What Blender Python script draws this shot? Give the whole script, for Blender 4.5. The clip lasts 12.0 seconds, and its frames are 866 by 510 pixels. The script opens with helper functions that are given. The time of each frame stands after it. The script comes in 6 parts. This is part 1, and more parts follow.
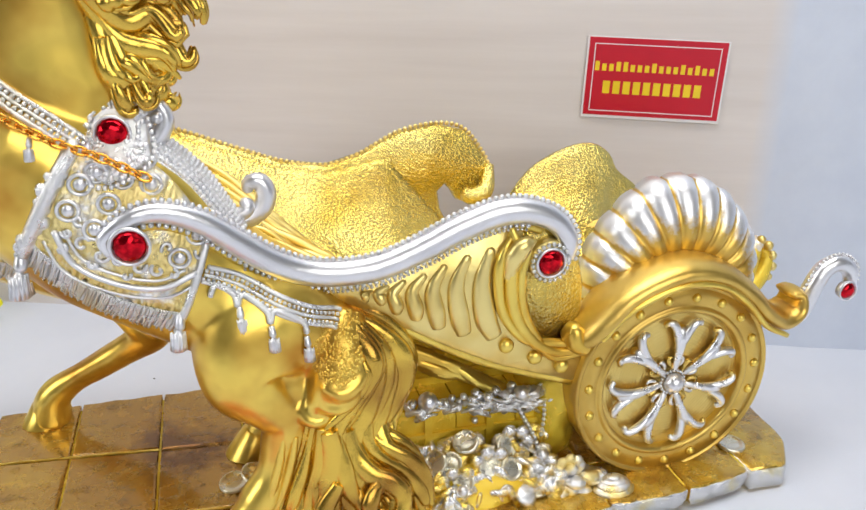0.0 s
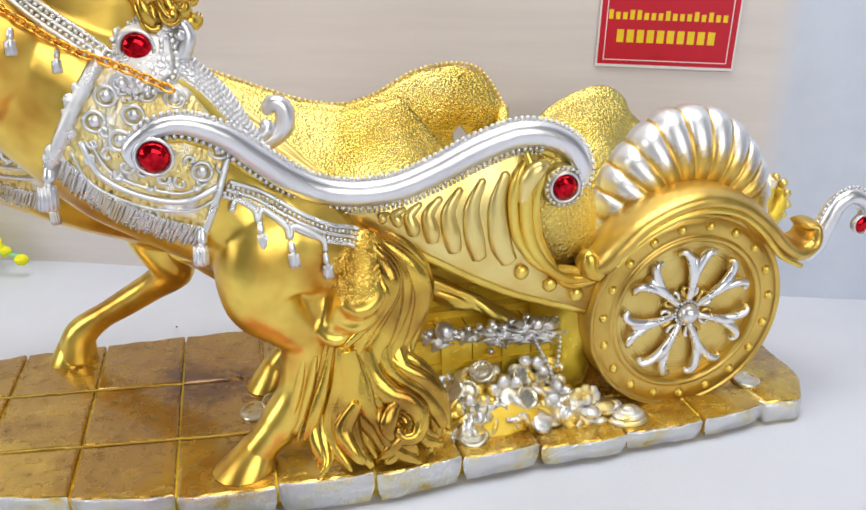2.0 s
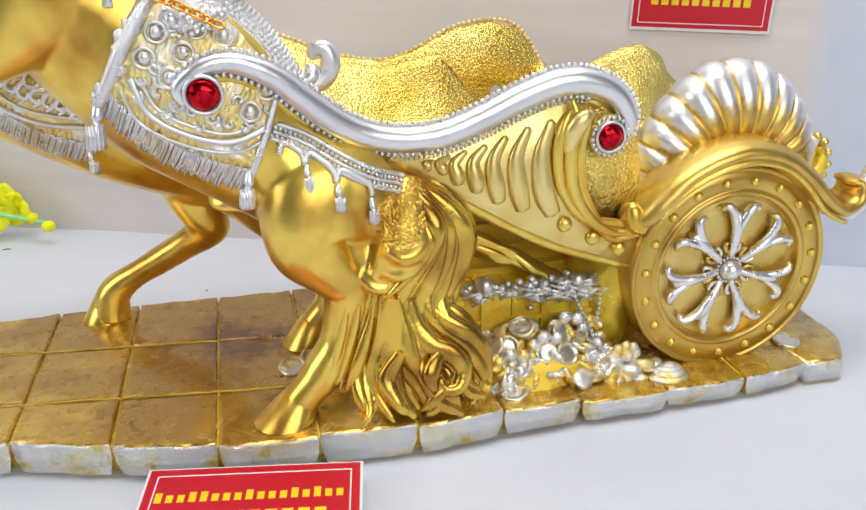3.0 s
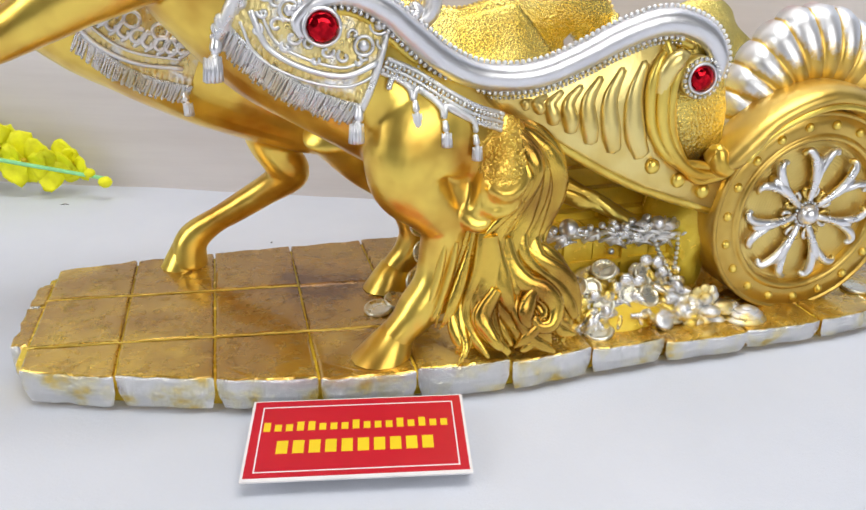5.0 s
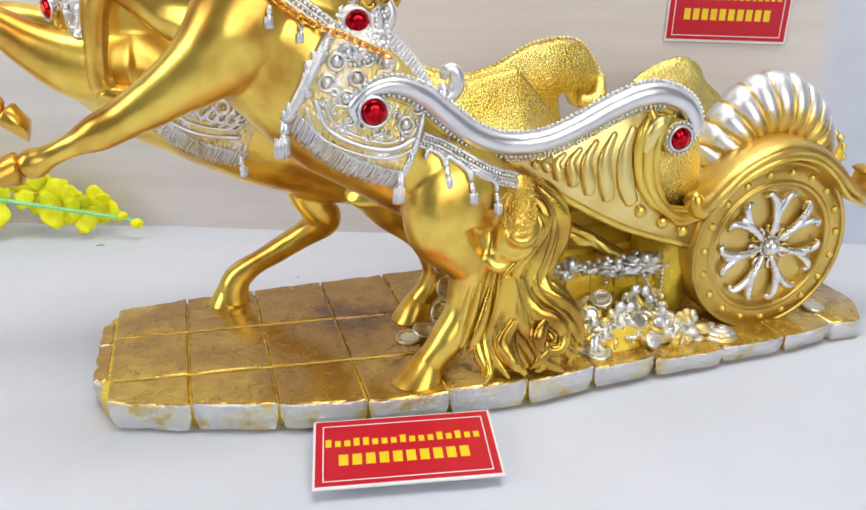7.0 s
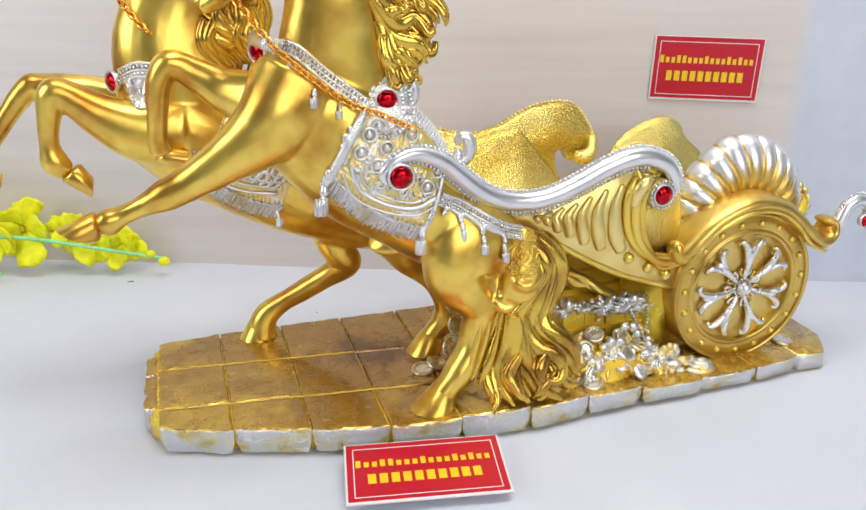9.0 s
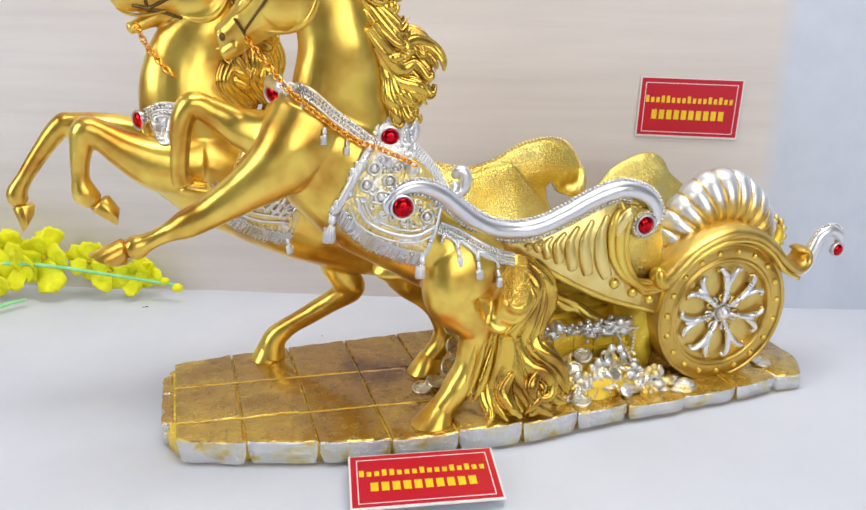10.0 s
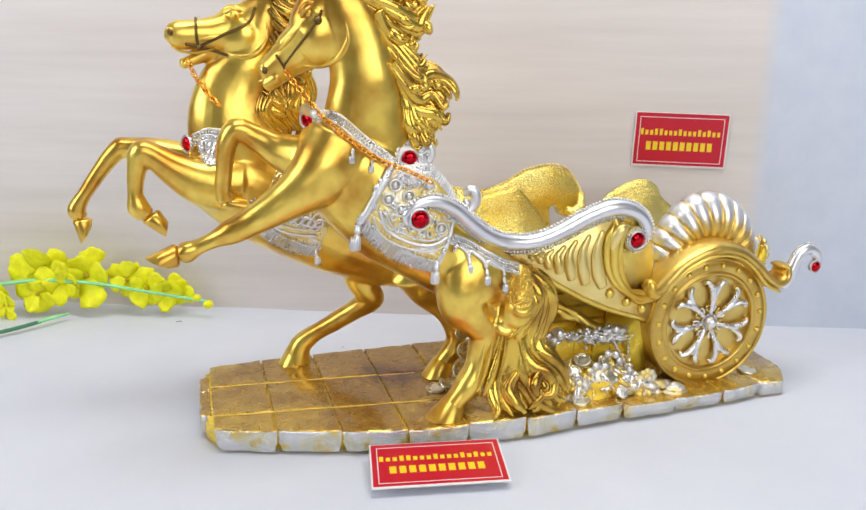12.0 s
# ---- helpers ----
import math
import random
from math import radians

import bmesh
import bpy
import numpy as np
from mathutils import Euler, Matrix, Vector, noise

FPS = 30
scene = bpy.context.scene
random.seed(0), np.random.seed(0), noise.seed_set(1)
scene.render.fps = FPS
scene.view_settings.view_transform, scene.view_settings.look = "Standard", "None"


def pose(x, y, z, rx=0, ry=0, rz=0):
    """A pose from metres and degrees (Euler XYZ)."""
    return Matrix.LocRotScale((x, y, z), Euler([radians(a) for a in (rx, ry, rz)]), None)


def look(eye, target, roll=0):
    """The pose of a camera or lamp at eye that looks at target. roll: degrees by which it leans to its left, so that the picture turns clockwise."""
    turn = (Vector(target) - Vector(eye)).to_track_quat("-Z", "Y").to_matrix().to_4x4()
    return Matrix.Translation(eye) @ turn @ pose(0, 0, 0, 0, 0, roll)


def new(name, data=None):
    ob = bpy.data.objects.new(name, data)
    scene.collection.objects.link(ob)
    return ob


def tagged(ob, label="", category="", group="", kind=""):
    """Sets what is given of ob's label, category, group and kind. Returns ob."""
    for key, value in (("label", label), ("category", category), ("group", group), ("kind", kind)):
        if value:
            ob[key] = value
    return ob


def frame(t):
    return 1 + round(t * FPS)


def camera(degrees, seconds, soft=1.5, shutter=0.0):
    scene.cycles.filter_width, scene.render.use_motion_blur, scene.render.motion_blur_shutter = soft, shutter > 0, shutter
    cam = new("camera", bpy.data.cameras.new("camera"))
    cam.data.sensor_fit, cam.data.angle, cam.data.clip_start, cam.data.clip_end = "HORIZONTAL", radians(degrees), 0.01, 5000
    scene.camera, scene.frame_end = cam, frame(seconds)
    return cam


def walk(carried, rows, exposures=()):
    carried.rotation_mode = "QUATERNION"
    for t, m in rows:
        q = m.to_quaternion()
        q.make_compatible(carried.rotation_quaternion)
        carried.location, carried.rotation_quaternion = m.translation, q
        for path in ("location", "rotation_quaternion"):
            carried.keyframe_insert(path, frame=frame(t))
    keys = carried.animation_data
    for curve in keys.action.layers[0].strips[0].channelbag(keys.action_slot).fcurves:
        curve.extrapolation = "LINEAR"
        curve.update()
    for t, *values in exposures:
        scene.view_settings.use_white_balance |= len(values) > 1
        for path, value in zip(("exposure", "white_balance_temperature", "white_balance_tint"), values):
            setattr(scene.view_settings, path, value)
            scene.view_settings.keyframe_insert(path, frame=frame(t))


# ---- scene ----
from mathutils.bvhtree import BVHTree

cam = camera(57.0, 12.0)
PATH = [
    (0, (0.001, -0.017, 0.286), (0.021, 1.836, -0.466), 0.4),
    (0.5, (0.004, -0.021, 0.28), (0.024, 1.832, -0.474), 0.4),
    (1, (0.004, -0.027, 0.274), (0.003, 1.824, -0.482), 0.1),
    (1.5, (0.005, -0.033, 0.266), (-0.01, 1.82, -0.485), -0.1),
    (2, (0.002, -0.037, 0.255), (-0.023, 1.818, -0.495), -0.4),
    (2.5, (-0.005, -0.04, 0.242), (-0.044, 1.811, -0.515), -0.5),
    (3, (-0.016, -0.042, 0.234), (-0.055, 1.807, -0.527), -0.3),
    (5, (-0.063, -0.057, 0.218), (-0.09, 1.774, -0.585), -0.0),
    (5.5, (-0.071, -0.069, 0.224), (-0.083, 1.758, -0.589), -0.4),
    (6, (-0.08, -0.084, 0.238), (-0.062, 1.744, -0.573), -0.3),
    (6.5, (-0.085, -0.097, 0.247), (-0.05, 1.741, -0.542), -0.7),
    (7, (-0.094, -0.113, 0.26), (-0.044, 1.728, -0.521), -0.5),
    (9, (-0.114, -0.164, 0.296), (-0.026, 1.697, -0.434), 0.0),
    (9.5, (-0.116, -0.184, 0.301), (-0.022, 1.691, -0.389), 0.3),
    (10, (-0.114, -0.204, 0.305), (-0.029, 1.685, -0.345), 0.1),
    (10.5, (-0.117, -0.217, 0.3), (-0.042, 1.683, -0.32), -0.0),
    (11, (-0.121, -0.234, 0.297), (-0.05, 1.674, -0.301), 0.1),
    (11.5, (-0.122, -0.253, 0.297), (-0.055, 1.661, -0.28), 0.2),
    (12, (-0.12, -0.272, 0.301), (-0.057, 1.652, -0.244), 0.2),
]
walk(cam, [(t, look(eye, target, roll)) for t, eye, target, roll in PATH])

# ---- light: soft box over the display table, two added fills, grey room round it ----
world = bpy.data.worlds.new("room_air")
world.use_nodes = True
world.node_tree.nodes["Background"].inputs[0].default_value = (0.85, 0.92, 1.0, 1)
world.node_tree.nodes["Background"].inputs[1].default_value = 0.06
scene.world = world


def area_lamp(name, eye, target, sx, sy, watts, color):
    d = bpy.data.lights.new(name, "AREA")
    d.shape, d.size, d.size_y, d.energy, d.color = "RECTANGLE", sx, sy, watts, color
    ob = new(name, d)
    ob.matrix_world = look(eye, target)
    return ob


area_lamp("ceiling_softbox", (0.05, 0.22, 1.20), (0.0, 0.40, 0.0), 1.0, 0.45, 9.2, (1.0, 0.985, 0.97))
# fill lamps with no known source, added to brighten left side and camera-facing metal
area_lamp("side_fill", (-1.25, -0.25, 0.75), (-0.25, 0.42, 0.1), 0.6, 0.9, 8.0, (0.95, 0.97, 1.0))
area_lamp("front_fill", (0.62, -1.05, 0.82), (0.05, 0.35, 0.08), 1.3, 0.9, 12.5, (1.0, 0.99, 0.97))


# ---- materials ----
def node_mat(name):
    m = bpy.data.materials.new(name)
    m.use_nodes = True
    nt = m.node_tree
    return m, nt, nt.nodes["Principled BSDF"]


def noise_node(nt, scale, detail=4.0, rough=0.55, vec=None):
    n = nt.nodes.new("ShaderNodeTexNoise")
    n.inputs["Scale"].default_value, n.inputs["Detail"].default_value = scale, detail
    n.inputs["Roughness"].default_value = rough
    if vec is not None:
        nt.links.new(vec, n.inputs["Vector"])
    return n


def ramp_node(nt, fac, stops):
    r = nt.nodes.new("ShaderNodeValToRGB")
    r.color_ramp.elements[0].position, r.color_ramp.elements[0].color = stops[0][0], (*stops[0][1], 1)
    r.color_ramp.elements[1].position, r.color_ramp.elements[1].color = stops[-1][0], (*stops[-1][1], 1)
    for p, c in stops[1:-1]:
        e = r.color_ramp.elements.new(p)
        e.color = (*c, 1)
    nt.links.new(fac, r.inputs["Fac"])
    return r


def mix_col(nt, fac, a, b):
    m = nt.nodes.new("ShaderNodeMix")
    m.data_type = "RGBA"
    for sock, val in ((m.inputs[0], fac), (m.inputs[6], a), (m.inputs[7], b)):
        if isinstance(val, (int, float)):
            sock.default_value = val
        elif isinstance(val, tuple):
            sock.default_value = (*val, 1)
        else:
            nt.links.new(val, sock)
    return m.outputs[2]


def bump_node(nt, bsdf, height, strength, dist):
    b = nt.nodes.new("ShaderNodeBump")
    b.inputs["Strength"].default_value, b.inputs["Distance"].default_value = strength, dist
    nt.links.new(height, b.inputs["Height"])
    nt.links.new(b.outputs["Normal"], bsdf.inputs["Normal"])
    return b


def coords(nt):
    return nt.nodes.new("ShaderNodeTexCoord").outputs["Object"]


def gilt(name, gold=(0.90, 0.68, 0.14), dark=(0.64, 0.36, 0.035), silver=(0.88, 0.88, 0.89), rough=(0.24, 0.38), bump="fine", metal=0.88, patina=0.5):
    """Metallic paint: gold, with silver brushed on where the mesh's own 'silver' layer says so."""
    m, nt, b = node_mat(name)
    o = coords(nt)
    big, fine = noise_node(nt, 30, 3, 0.5, o), noise_node(nt, 420, 3, 0.6, o)
    tone = ramp_node(nt, big.outputs["Fac"], [(patina - 0.22, dark), (patina + 0.06, gold)])
    at = nt.nodes.new("ShaderNodeAttribute")
    at.attribute_name = "silver"
    add = nt.nodes.new("ShaderNodeMath")
    add.operation = "MULTIPLY_ADD"
    nt.links.new(fine.outputs["Fac"], add.inputs[0])
    add.inputs[1].default_value = 0.5
    nt.links.new(at.outputs["Fac"], add.inputs[2])
    edge = ramp_node(nt, add.outputs[0], [(0.55, (0, 0, 0)), (0.85, (1, 1, 1))])
    nt.links.new(mix_col(nt, edge.outputs["Color"], tone.outputs["Color"], silver), b.inputs["Base Color"])
    b.inputs["Metallic"].default_value = metal
    b.inputs["Coat Weight"].default_value, b.inputs["Coat Roughness"].default_value = 0.22, 0.20
    rr = nt.nodes.new("ShaderNodeMapRange")
    rr.inputs["To Min"].default_value, rr.inputs["To Max"].default_value = rough
    nt.links.new(noise_node(nt, 90, 4, 0.6, o).outputs["Fac"], rr.inputs["Value"])
    nt.links.new(rr.outputs["Result"], b.inputs["Roughness"])
    if bump == "fine":
        bump_node(nt, b, noise_node(nt, 170, 5, 0.6, o).outputs["Fac"], 0.22, 0.0012)
    elif bump == "hammered":
        v = nt.nodes.new("ShaderNodeTexVoronoi")
        v.inputs["Scale"].default_value, v.inputs["Randomness"].default_value = 620, 1.0
        nt.links.new(o, v.inputs["Vector"])
        mx = nt.nodes.new("ShaderNodeMath")
        mx.operation = "MULTIPLY_ADD"
        nt.links.new(noise_node(nt, 300, 5, 0.7, o).outputs["Fac"], mx.inputs[0])
        mx.inputs[1].default_value = 1.6
        nt.links.new(v.outputs["Distance"], mx.inputs[2])
        bump_node(nt, b, mx.outputs[0], 0.55, 0.0010)
    elif bump == "cast":
        bump_node(nt, b, noise_node(nt, 120, 8, 0.68, o).outputs["Fac"], 0.55, 0.0022)
    elif bump == "flesh":
        mx = nt.nodes.new("ShaderNodeMath")
        mx.operation = "MULTIPLY_ADD"
        nt.links.new(noise_node(nt, 62, 4, 0.55, o).outputs["Fac"], mx.inputs[0])
        mx.inputs[1].default_value = 6.0
        nt.links.new(noise_node(nt, 260, 4, 0.6, o).outputs["Fac"], mx.inputs[2])
        bump_node(nt, b, mx.outputs[0], 0.05, 0.0010)
    elif bump == "turned":
        w = nt.nodes.new("ShaderNodeTexWave")
        w.wave_type, w.rings_direction = "RINGS", "Y"
        w.inputs["Scale"].default_value, w.inputs["Distortion"].default_value = 190, 0.8
        nt.links.new(o, w.inputs["Vector"])
        bump_node(nt, b, w.outputs["Fac"], 0.25, 0.0004)
    return m


GOLD = gilt("gold_paint")
HORSE_GOLD = gilt("horse_gold", gold=(0.93, 0.67, 0.125), dark=(0.54, 0.24, 0.022), rough=(0.25, 0.36), bump="flesh", metal=0.88, patina=0.50)
HAIR_GOLD = gilt("hair_gold", gold=(0.84, 0.57, 0.09), dark=(0.28, 0.11, 0.014), rough=(0.19, 0.32), bump="fine", metal=0.92, patina=0.53)
HAMMERED = gilt("hammered_gold", gold=(0.90, 0.74, 0.22), dark=(0.68, 0.48, 0.07), bump="hammered", rough=(0.16, 0.28))
CAST = gilt("cast_gold", gold=(0.95, 0.70, 0.06), dark=(0.78, 0.47, 0.02), bump="cast", rough=(0.16, 0.34), metal=0.35)
PALE_GOLD = gilt("pale_gold", gold=(0.91, 0.74, 0.28), dark=(0.76, 0.54, 0.13), rough=(0.26, 0.40))
DISC_GOLD = gilt("turned_gold", gold=(0.84, 0.64, 0.20), dark=(0.70, 0.48, 0.11), bump="turned", rough=(0.34, 0.46))
RIM_GOLD = gilt("rim_gold", gold=(0.76, 0.52, 0.12), dark=(0.52, 0.31, 0.05), rough=(0.27, 0.4))
SILVER = gilt("silver_paint", gold=(0.84, 0.84, 0.86), dark=(0.70, 0.70, 0.73), rough=(0.25, 0.38), metal=0.90)
SILVER_CAST = gilt("cast_silver", gold=(0.80, 0.80, 0.80), dark=(0.68, 0.60, 0.36), bump="cast", rough=(0.2, 0.36), patina=0.42)
COIN_PAINT = gilt("champagne_silver", gold=(0.86, 0.83, 0.70), dark=(0.74, 0.62, 0.30), rough=(0.2, 0.36), patina=0.46)
BRONZE = gilt("dark_bronze", gold=(0.20, 0.12, 0.035), dark=(0.08, 0.045, 0.015), rough=(0.3, 0.45))
CHAIN_GOLD = gilt("chain_gold", gold=(0.92, 0.45, 0.06), dark=(0.8, 0.33, 0.03), rough=(0.14, 0.24), metal=1.0)


def stone_top():
    """Brown and gold of the tiled base."""
    m, nt, b = node_mat("base_top_gold")
    o = coords(nt)
    # darker brown over the middle of the paving, passing outward to amber gold
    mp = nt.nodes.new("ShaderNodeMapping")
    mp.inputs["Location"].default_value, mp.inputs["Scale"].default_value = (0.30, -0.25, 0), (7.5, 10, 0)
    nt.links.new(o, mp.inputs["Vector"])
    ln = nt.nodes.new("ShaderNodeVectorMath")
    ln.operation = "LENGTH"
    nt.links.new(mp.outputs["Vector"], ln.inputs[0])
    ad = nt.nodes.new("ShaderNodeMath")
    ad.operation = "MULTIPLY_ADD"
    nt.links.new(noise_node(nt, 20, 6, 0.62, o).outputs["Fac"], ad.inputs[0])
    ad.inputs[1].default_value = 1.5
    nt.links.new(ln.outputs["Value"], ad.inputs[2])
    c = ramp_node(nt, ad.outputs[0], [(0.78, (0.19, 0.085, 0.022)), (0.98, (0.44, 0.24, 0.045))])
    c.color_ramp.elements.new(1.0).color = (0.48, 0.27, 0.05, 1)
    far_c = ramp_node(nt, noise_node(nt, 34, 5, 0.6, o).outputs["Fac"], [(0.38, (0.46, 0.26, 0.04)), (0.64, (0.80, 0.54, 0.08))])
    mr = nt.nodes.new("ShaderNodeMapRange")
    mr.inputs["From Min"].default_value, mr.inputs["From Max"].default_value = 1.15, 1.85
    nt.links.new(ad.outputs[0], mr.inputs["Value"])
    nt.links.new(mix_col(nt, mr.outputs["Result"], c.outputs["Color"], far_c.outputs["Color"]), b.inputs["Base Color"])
    b.inputs["Metallic"].default_value = 0.72
    b.inputs["Coat Weight"].default_value, b.inputs["Coat Roughness"].default_value = 0.6, 0.08
    r = nt.nodes.new("ShaderNodeMapRange")
    r.inputs["To Min"].default_value, r.inputs["To Max"].default_value = 0.12, 0.40
    nt.links.new(noise_node(nt, 140, 5, 0.65, o).outputs["Fac"], r.inputs["Value"])
    nt.links.new(r.outputs["Result"], b.inputs["Roughness"])
    rough = ramp_node(nt, noise_node(nt, 120, 6, 0.60, o).outputs["Fac"], [(0.56, (0, 0, 0)), (0.68, (1, 1, 1))])
    bump_node(nt, b, rough.outputs["Color"], 0.75, 0.0012)
    return m


def stone_side():
    """Silver-brushed edge of the base, gold showing through."""
    m, nt, b = node_mat("base_edge_silver")
    o = coords(nt)
    c = ramp_node(nt, noise_node(nt, 55, 4, 0.6, o).outputs["Fac"], [(0.34, (0.76, 0.56, 0.16)), (0.43, (0.80, 0.76, 0.58)), (0.52, (0.82, 0.82, 0.82))])
    nt.links.new(c.outputs["Color"], b.inputs["Base Color"])
    b.inputs["Metallic"].default_value, b.inputs["Roughness"].default_value = 0.92, 0.20
    bump_node(nt, b, noise_node(nt, 75, 7, 0.70, o).outputs["Fac"], 0.9, 0.0045)
    return m


BASE_TOP, BASE_SIDE = stone_top(), stone_side()


def plain(name, color, rough=0.5, metal=0.0, var=0.12, scale=60, bump=0.0, dist=0.001):
    m, nt, b = node_mat(name)
    o = coords(nt)
    n = noise_node(nt, scale, 5, 0.6, o)
    lo = tuple(c * (1 - var) for c in color)
    hi = tuple(min(1, c * (1 + var)) for c in color)
    nt.links.new(ramp_node(nt, n.outputs["Fac"], [(0.3, lo), (0.7, hi)]).outputs["Color"], b.inputs["Base Color"])
    b.inputs["Roughness"].default_value, b.inputs["Metallic"].default_value = rough, metal
    if bump:
        bump_node(nt, b, noise_node(nt, scale * 6, 4, 0.6, o).outputs["Fac"], bump, dist)
    return m


CARD_RED = plain("card_red", (0.54, 0.003, 0.022), 0.38, 0, 0.05)
CARD_WHITE = plain("card_white", (0.82, 0.80, 0.81), 0.4, 0, 0.03)
CARD_YELLOW = plain("card_yellow", (0.86, 0.62, 0.02), 0.35, 0, 0.05)
PETAL = plain("yellow_petal", (0.94, 0.90, 0.006), 0.6, 0, 0.14, 120, 0.4, 0.001)
PETAL_CORE = plain("petal_core", (0.62, 0.42, 0.01), 0.6, 0, 0.2, 90)
STEM = plain("green_stem", (0.30, 0.74, 0.34), 0.5, 0, 0.15, 60)
STEM_DARK = plain("dark_green_stem", (0.05, 0.20, 0.11), 0.5, 0, 0.2, 60)
LINT = plain("dark_lint", (0.04, 0.035, 0.035), 0.9)
ROOM = plain("unseen_room_grey", (0.16, 0.165, 0.175), 0.8, 0, 0.03, 3, 0.1)


def gem_red():
    """Foil-backed red glass: deep red, bright only where a facet throws back a lamp."""
    m, nt, b = node_mat("red_glass")
    lw = ramp_node(nt, noise_node(nt, 260, 2, 0.5, coords(nt)).outputs["Fac"], [(0.4, (0.36, 0.001, 0.008)), (0.6, (0.80, 0.006, 0.02))])
    nt.links.new(lw.outputs["Color"], b.inputs["Base Color"])
    b.inputs["Metallic"].default_value, b.inputs["Roughness"].default_value = 0.85, 0.12
    return m


GEM = gem_red()


def felt():
    m, nt, b = node_mat("white_cloth")
    o = coords(nt)
    c = ramp_node(nt, noise_node(nt, 7, 5, 0.6, o).outputs["Fac"], [(0.3, (0.60, 0.63, 0.70)), (0.7, (0.66, 0.685, 0.755))])
    nt.links.new(c.outputs["Color"], b.inputs["Base Color"])
    b.inputs["Roughness"].default_value = 0.85
    bump_node(nt, b, noise_node(nt, 600, 4, 0.7, o).outputs["Fac"], 0.35, 0.0006)
    return m


def laminate(name, lo, hi, sx, sz):
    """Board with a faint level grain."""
    m, nt, b = node_mat(name)
    o = coords(nt)
    mp = nt.nodes.new("ShaderNodeMapping")
    mp.inputs["Scale"].default_value = (sx, 4, sz)
    nt.links.new(o, mp.inputs["Vector"])
    g = noise_node(nt, 1.0, 6, 0.62, mp.outputs["Vector"])
    nt.links.new(ramp_node(nt, g.outputs["Fac"], [(0.32, lo), (0.5, tuple((a + c) / 2 for a, c in zip(lo, hi))), (0.68, hi)]).outputs["Color"], b.inputs["Base Color"])
    b.inputs["Roughness"].default_value = 0.55
    bump_node(nt, b, noise_node(nt, 260, 4, 0.6, o).outputs["Fac"], 0.08, 0.0006)
    return m


FELT = felt()
EDGE = 0.558   # where the board's colour passes from wood grain to grey-blue


def two_tone_board():
    m = laminate("board_tones", (0.635, 0.585, 0.56), (0.745, 0.70, 0.68), 2.2, 34)
    nt = m.node_tree
    b = nt.nodes["Principled BSDF"]
    grain = b.inputs["Base Color"].links[0].from_socket
    o = coords(nt)
    sep = nt.nodes.new("ShaderNodeSeparateXYZ")
    nt.links.new(o, sep.inputs[0])
    mr = nt.nodes.new("ShaderNodeMapRange")
    mr.inputs["From Min"].default_value, mr.inputs["From Max"].default_value = EDGE - 0.009, EDGE + 0.009
    nt.links.new(sep.outputs["X"], mr.inputs["Value"])
    tint = ramp_node(nt, noise_node(nt, 30, 5, 0.6, o).outputs["Fac"], [(0.3, (0.56, 0.61, 0.72)), (0.7, (0.62, 0.67, 0.77))])
    nt.links.new(mix_col(nt, mr.outputs["Result"], grain, tint.outputs["Color"]), b.inputs["Base Color"])
    return m


BOARD = two_tone_board()
CLOTH_PAINT = gilt("cloth_paint", gold=(0.90, 0.74, 0.32), dark=(0.80, 0.58, 0.16), bump="cast", rough=(0.22, 0.36))


# ---- mesh helpers ----
def part(name, bm, mat, parent=None, label="", smooth=True, fix=True):
    if fix:
        bmesh.ops.recalc_face_normals(bm, faces=bm.faces[:])
    me = bpy.data.meshes.new(name)
    bm.to_mesh(me)
    bm.free()
    for m in mat if isinstance(mat, (list, tuple)) else [mat]:
        me.materials.append(m)
    if smooth:
        me.polygons.foreach_set("use_smooth", [True] * len(me.polygons))
    ob = new(name, me)
    ob.parent = parent
    return tagged(ob, label) if label else ob


def again(ob, m, parent=None):
    """One more piece on the same mesh."""
    o = new(ob.name.split(".")[0], ob.data)
    o.parent = parent or ob.parent
    o.matrix_basis = m
    return o


def curve_pts(pts, k=4):
    """Points of a smooth curve through pts (any number of columns)."""
    p = np.array(pts, float)
    if len(p) < 3:
        return np.array([p[0] + (p[-1] - p[0]) * i / k for i in range(k + 1)])
    q = np.vstack([2 * p[0] - p[1], p, 2 * p[-1] - p[-2]])
    out = []
    for i in range(1, len(q) - 2):
        a, b, c, d = q[i - 1:i + 3]
        for j in range(k):
            t = j / k
            out.append(0.5 * (2 * b + (c - a) * t + (2 * a - 5 * b + 4 * c - d) * t * t + (3 * b - a - 3 * c + d) * t ** 3))
    out.append(p[-1])
    return np.array(out)


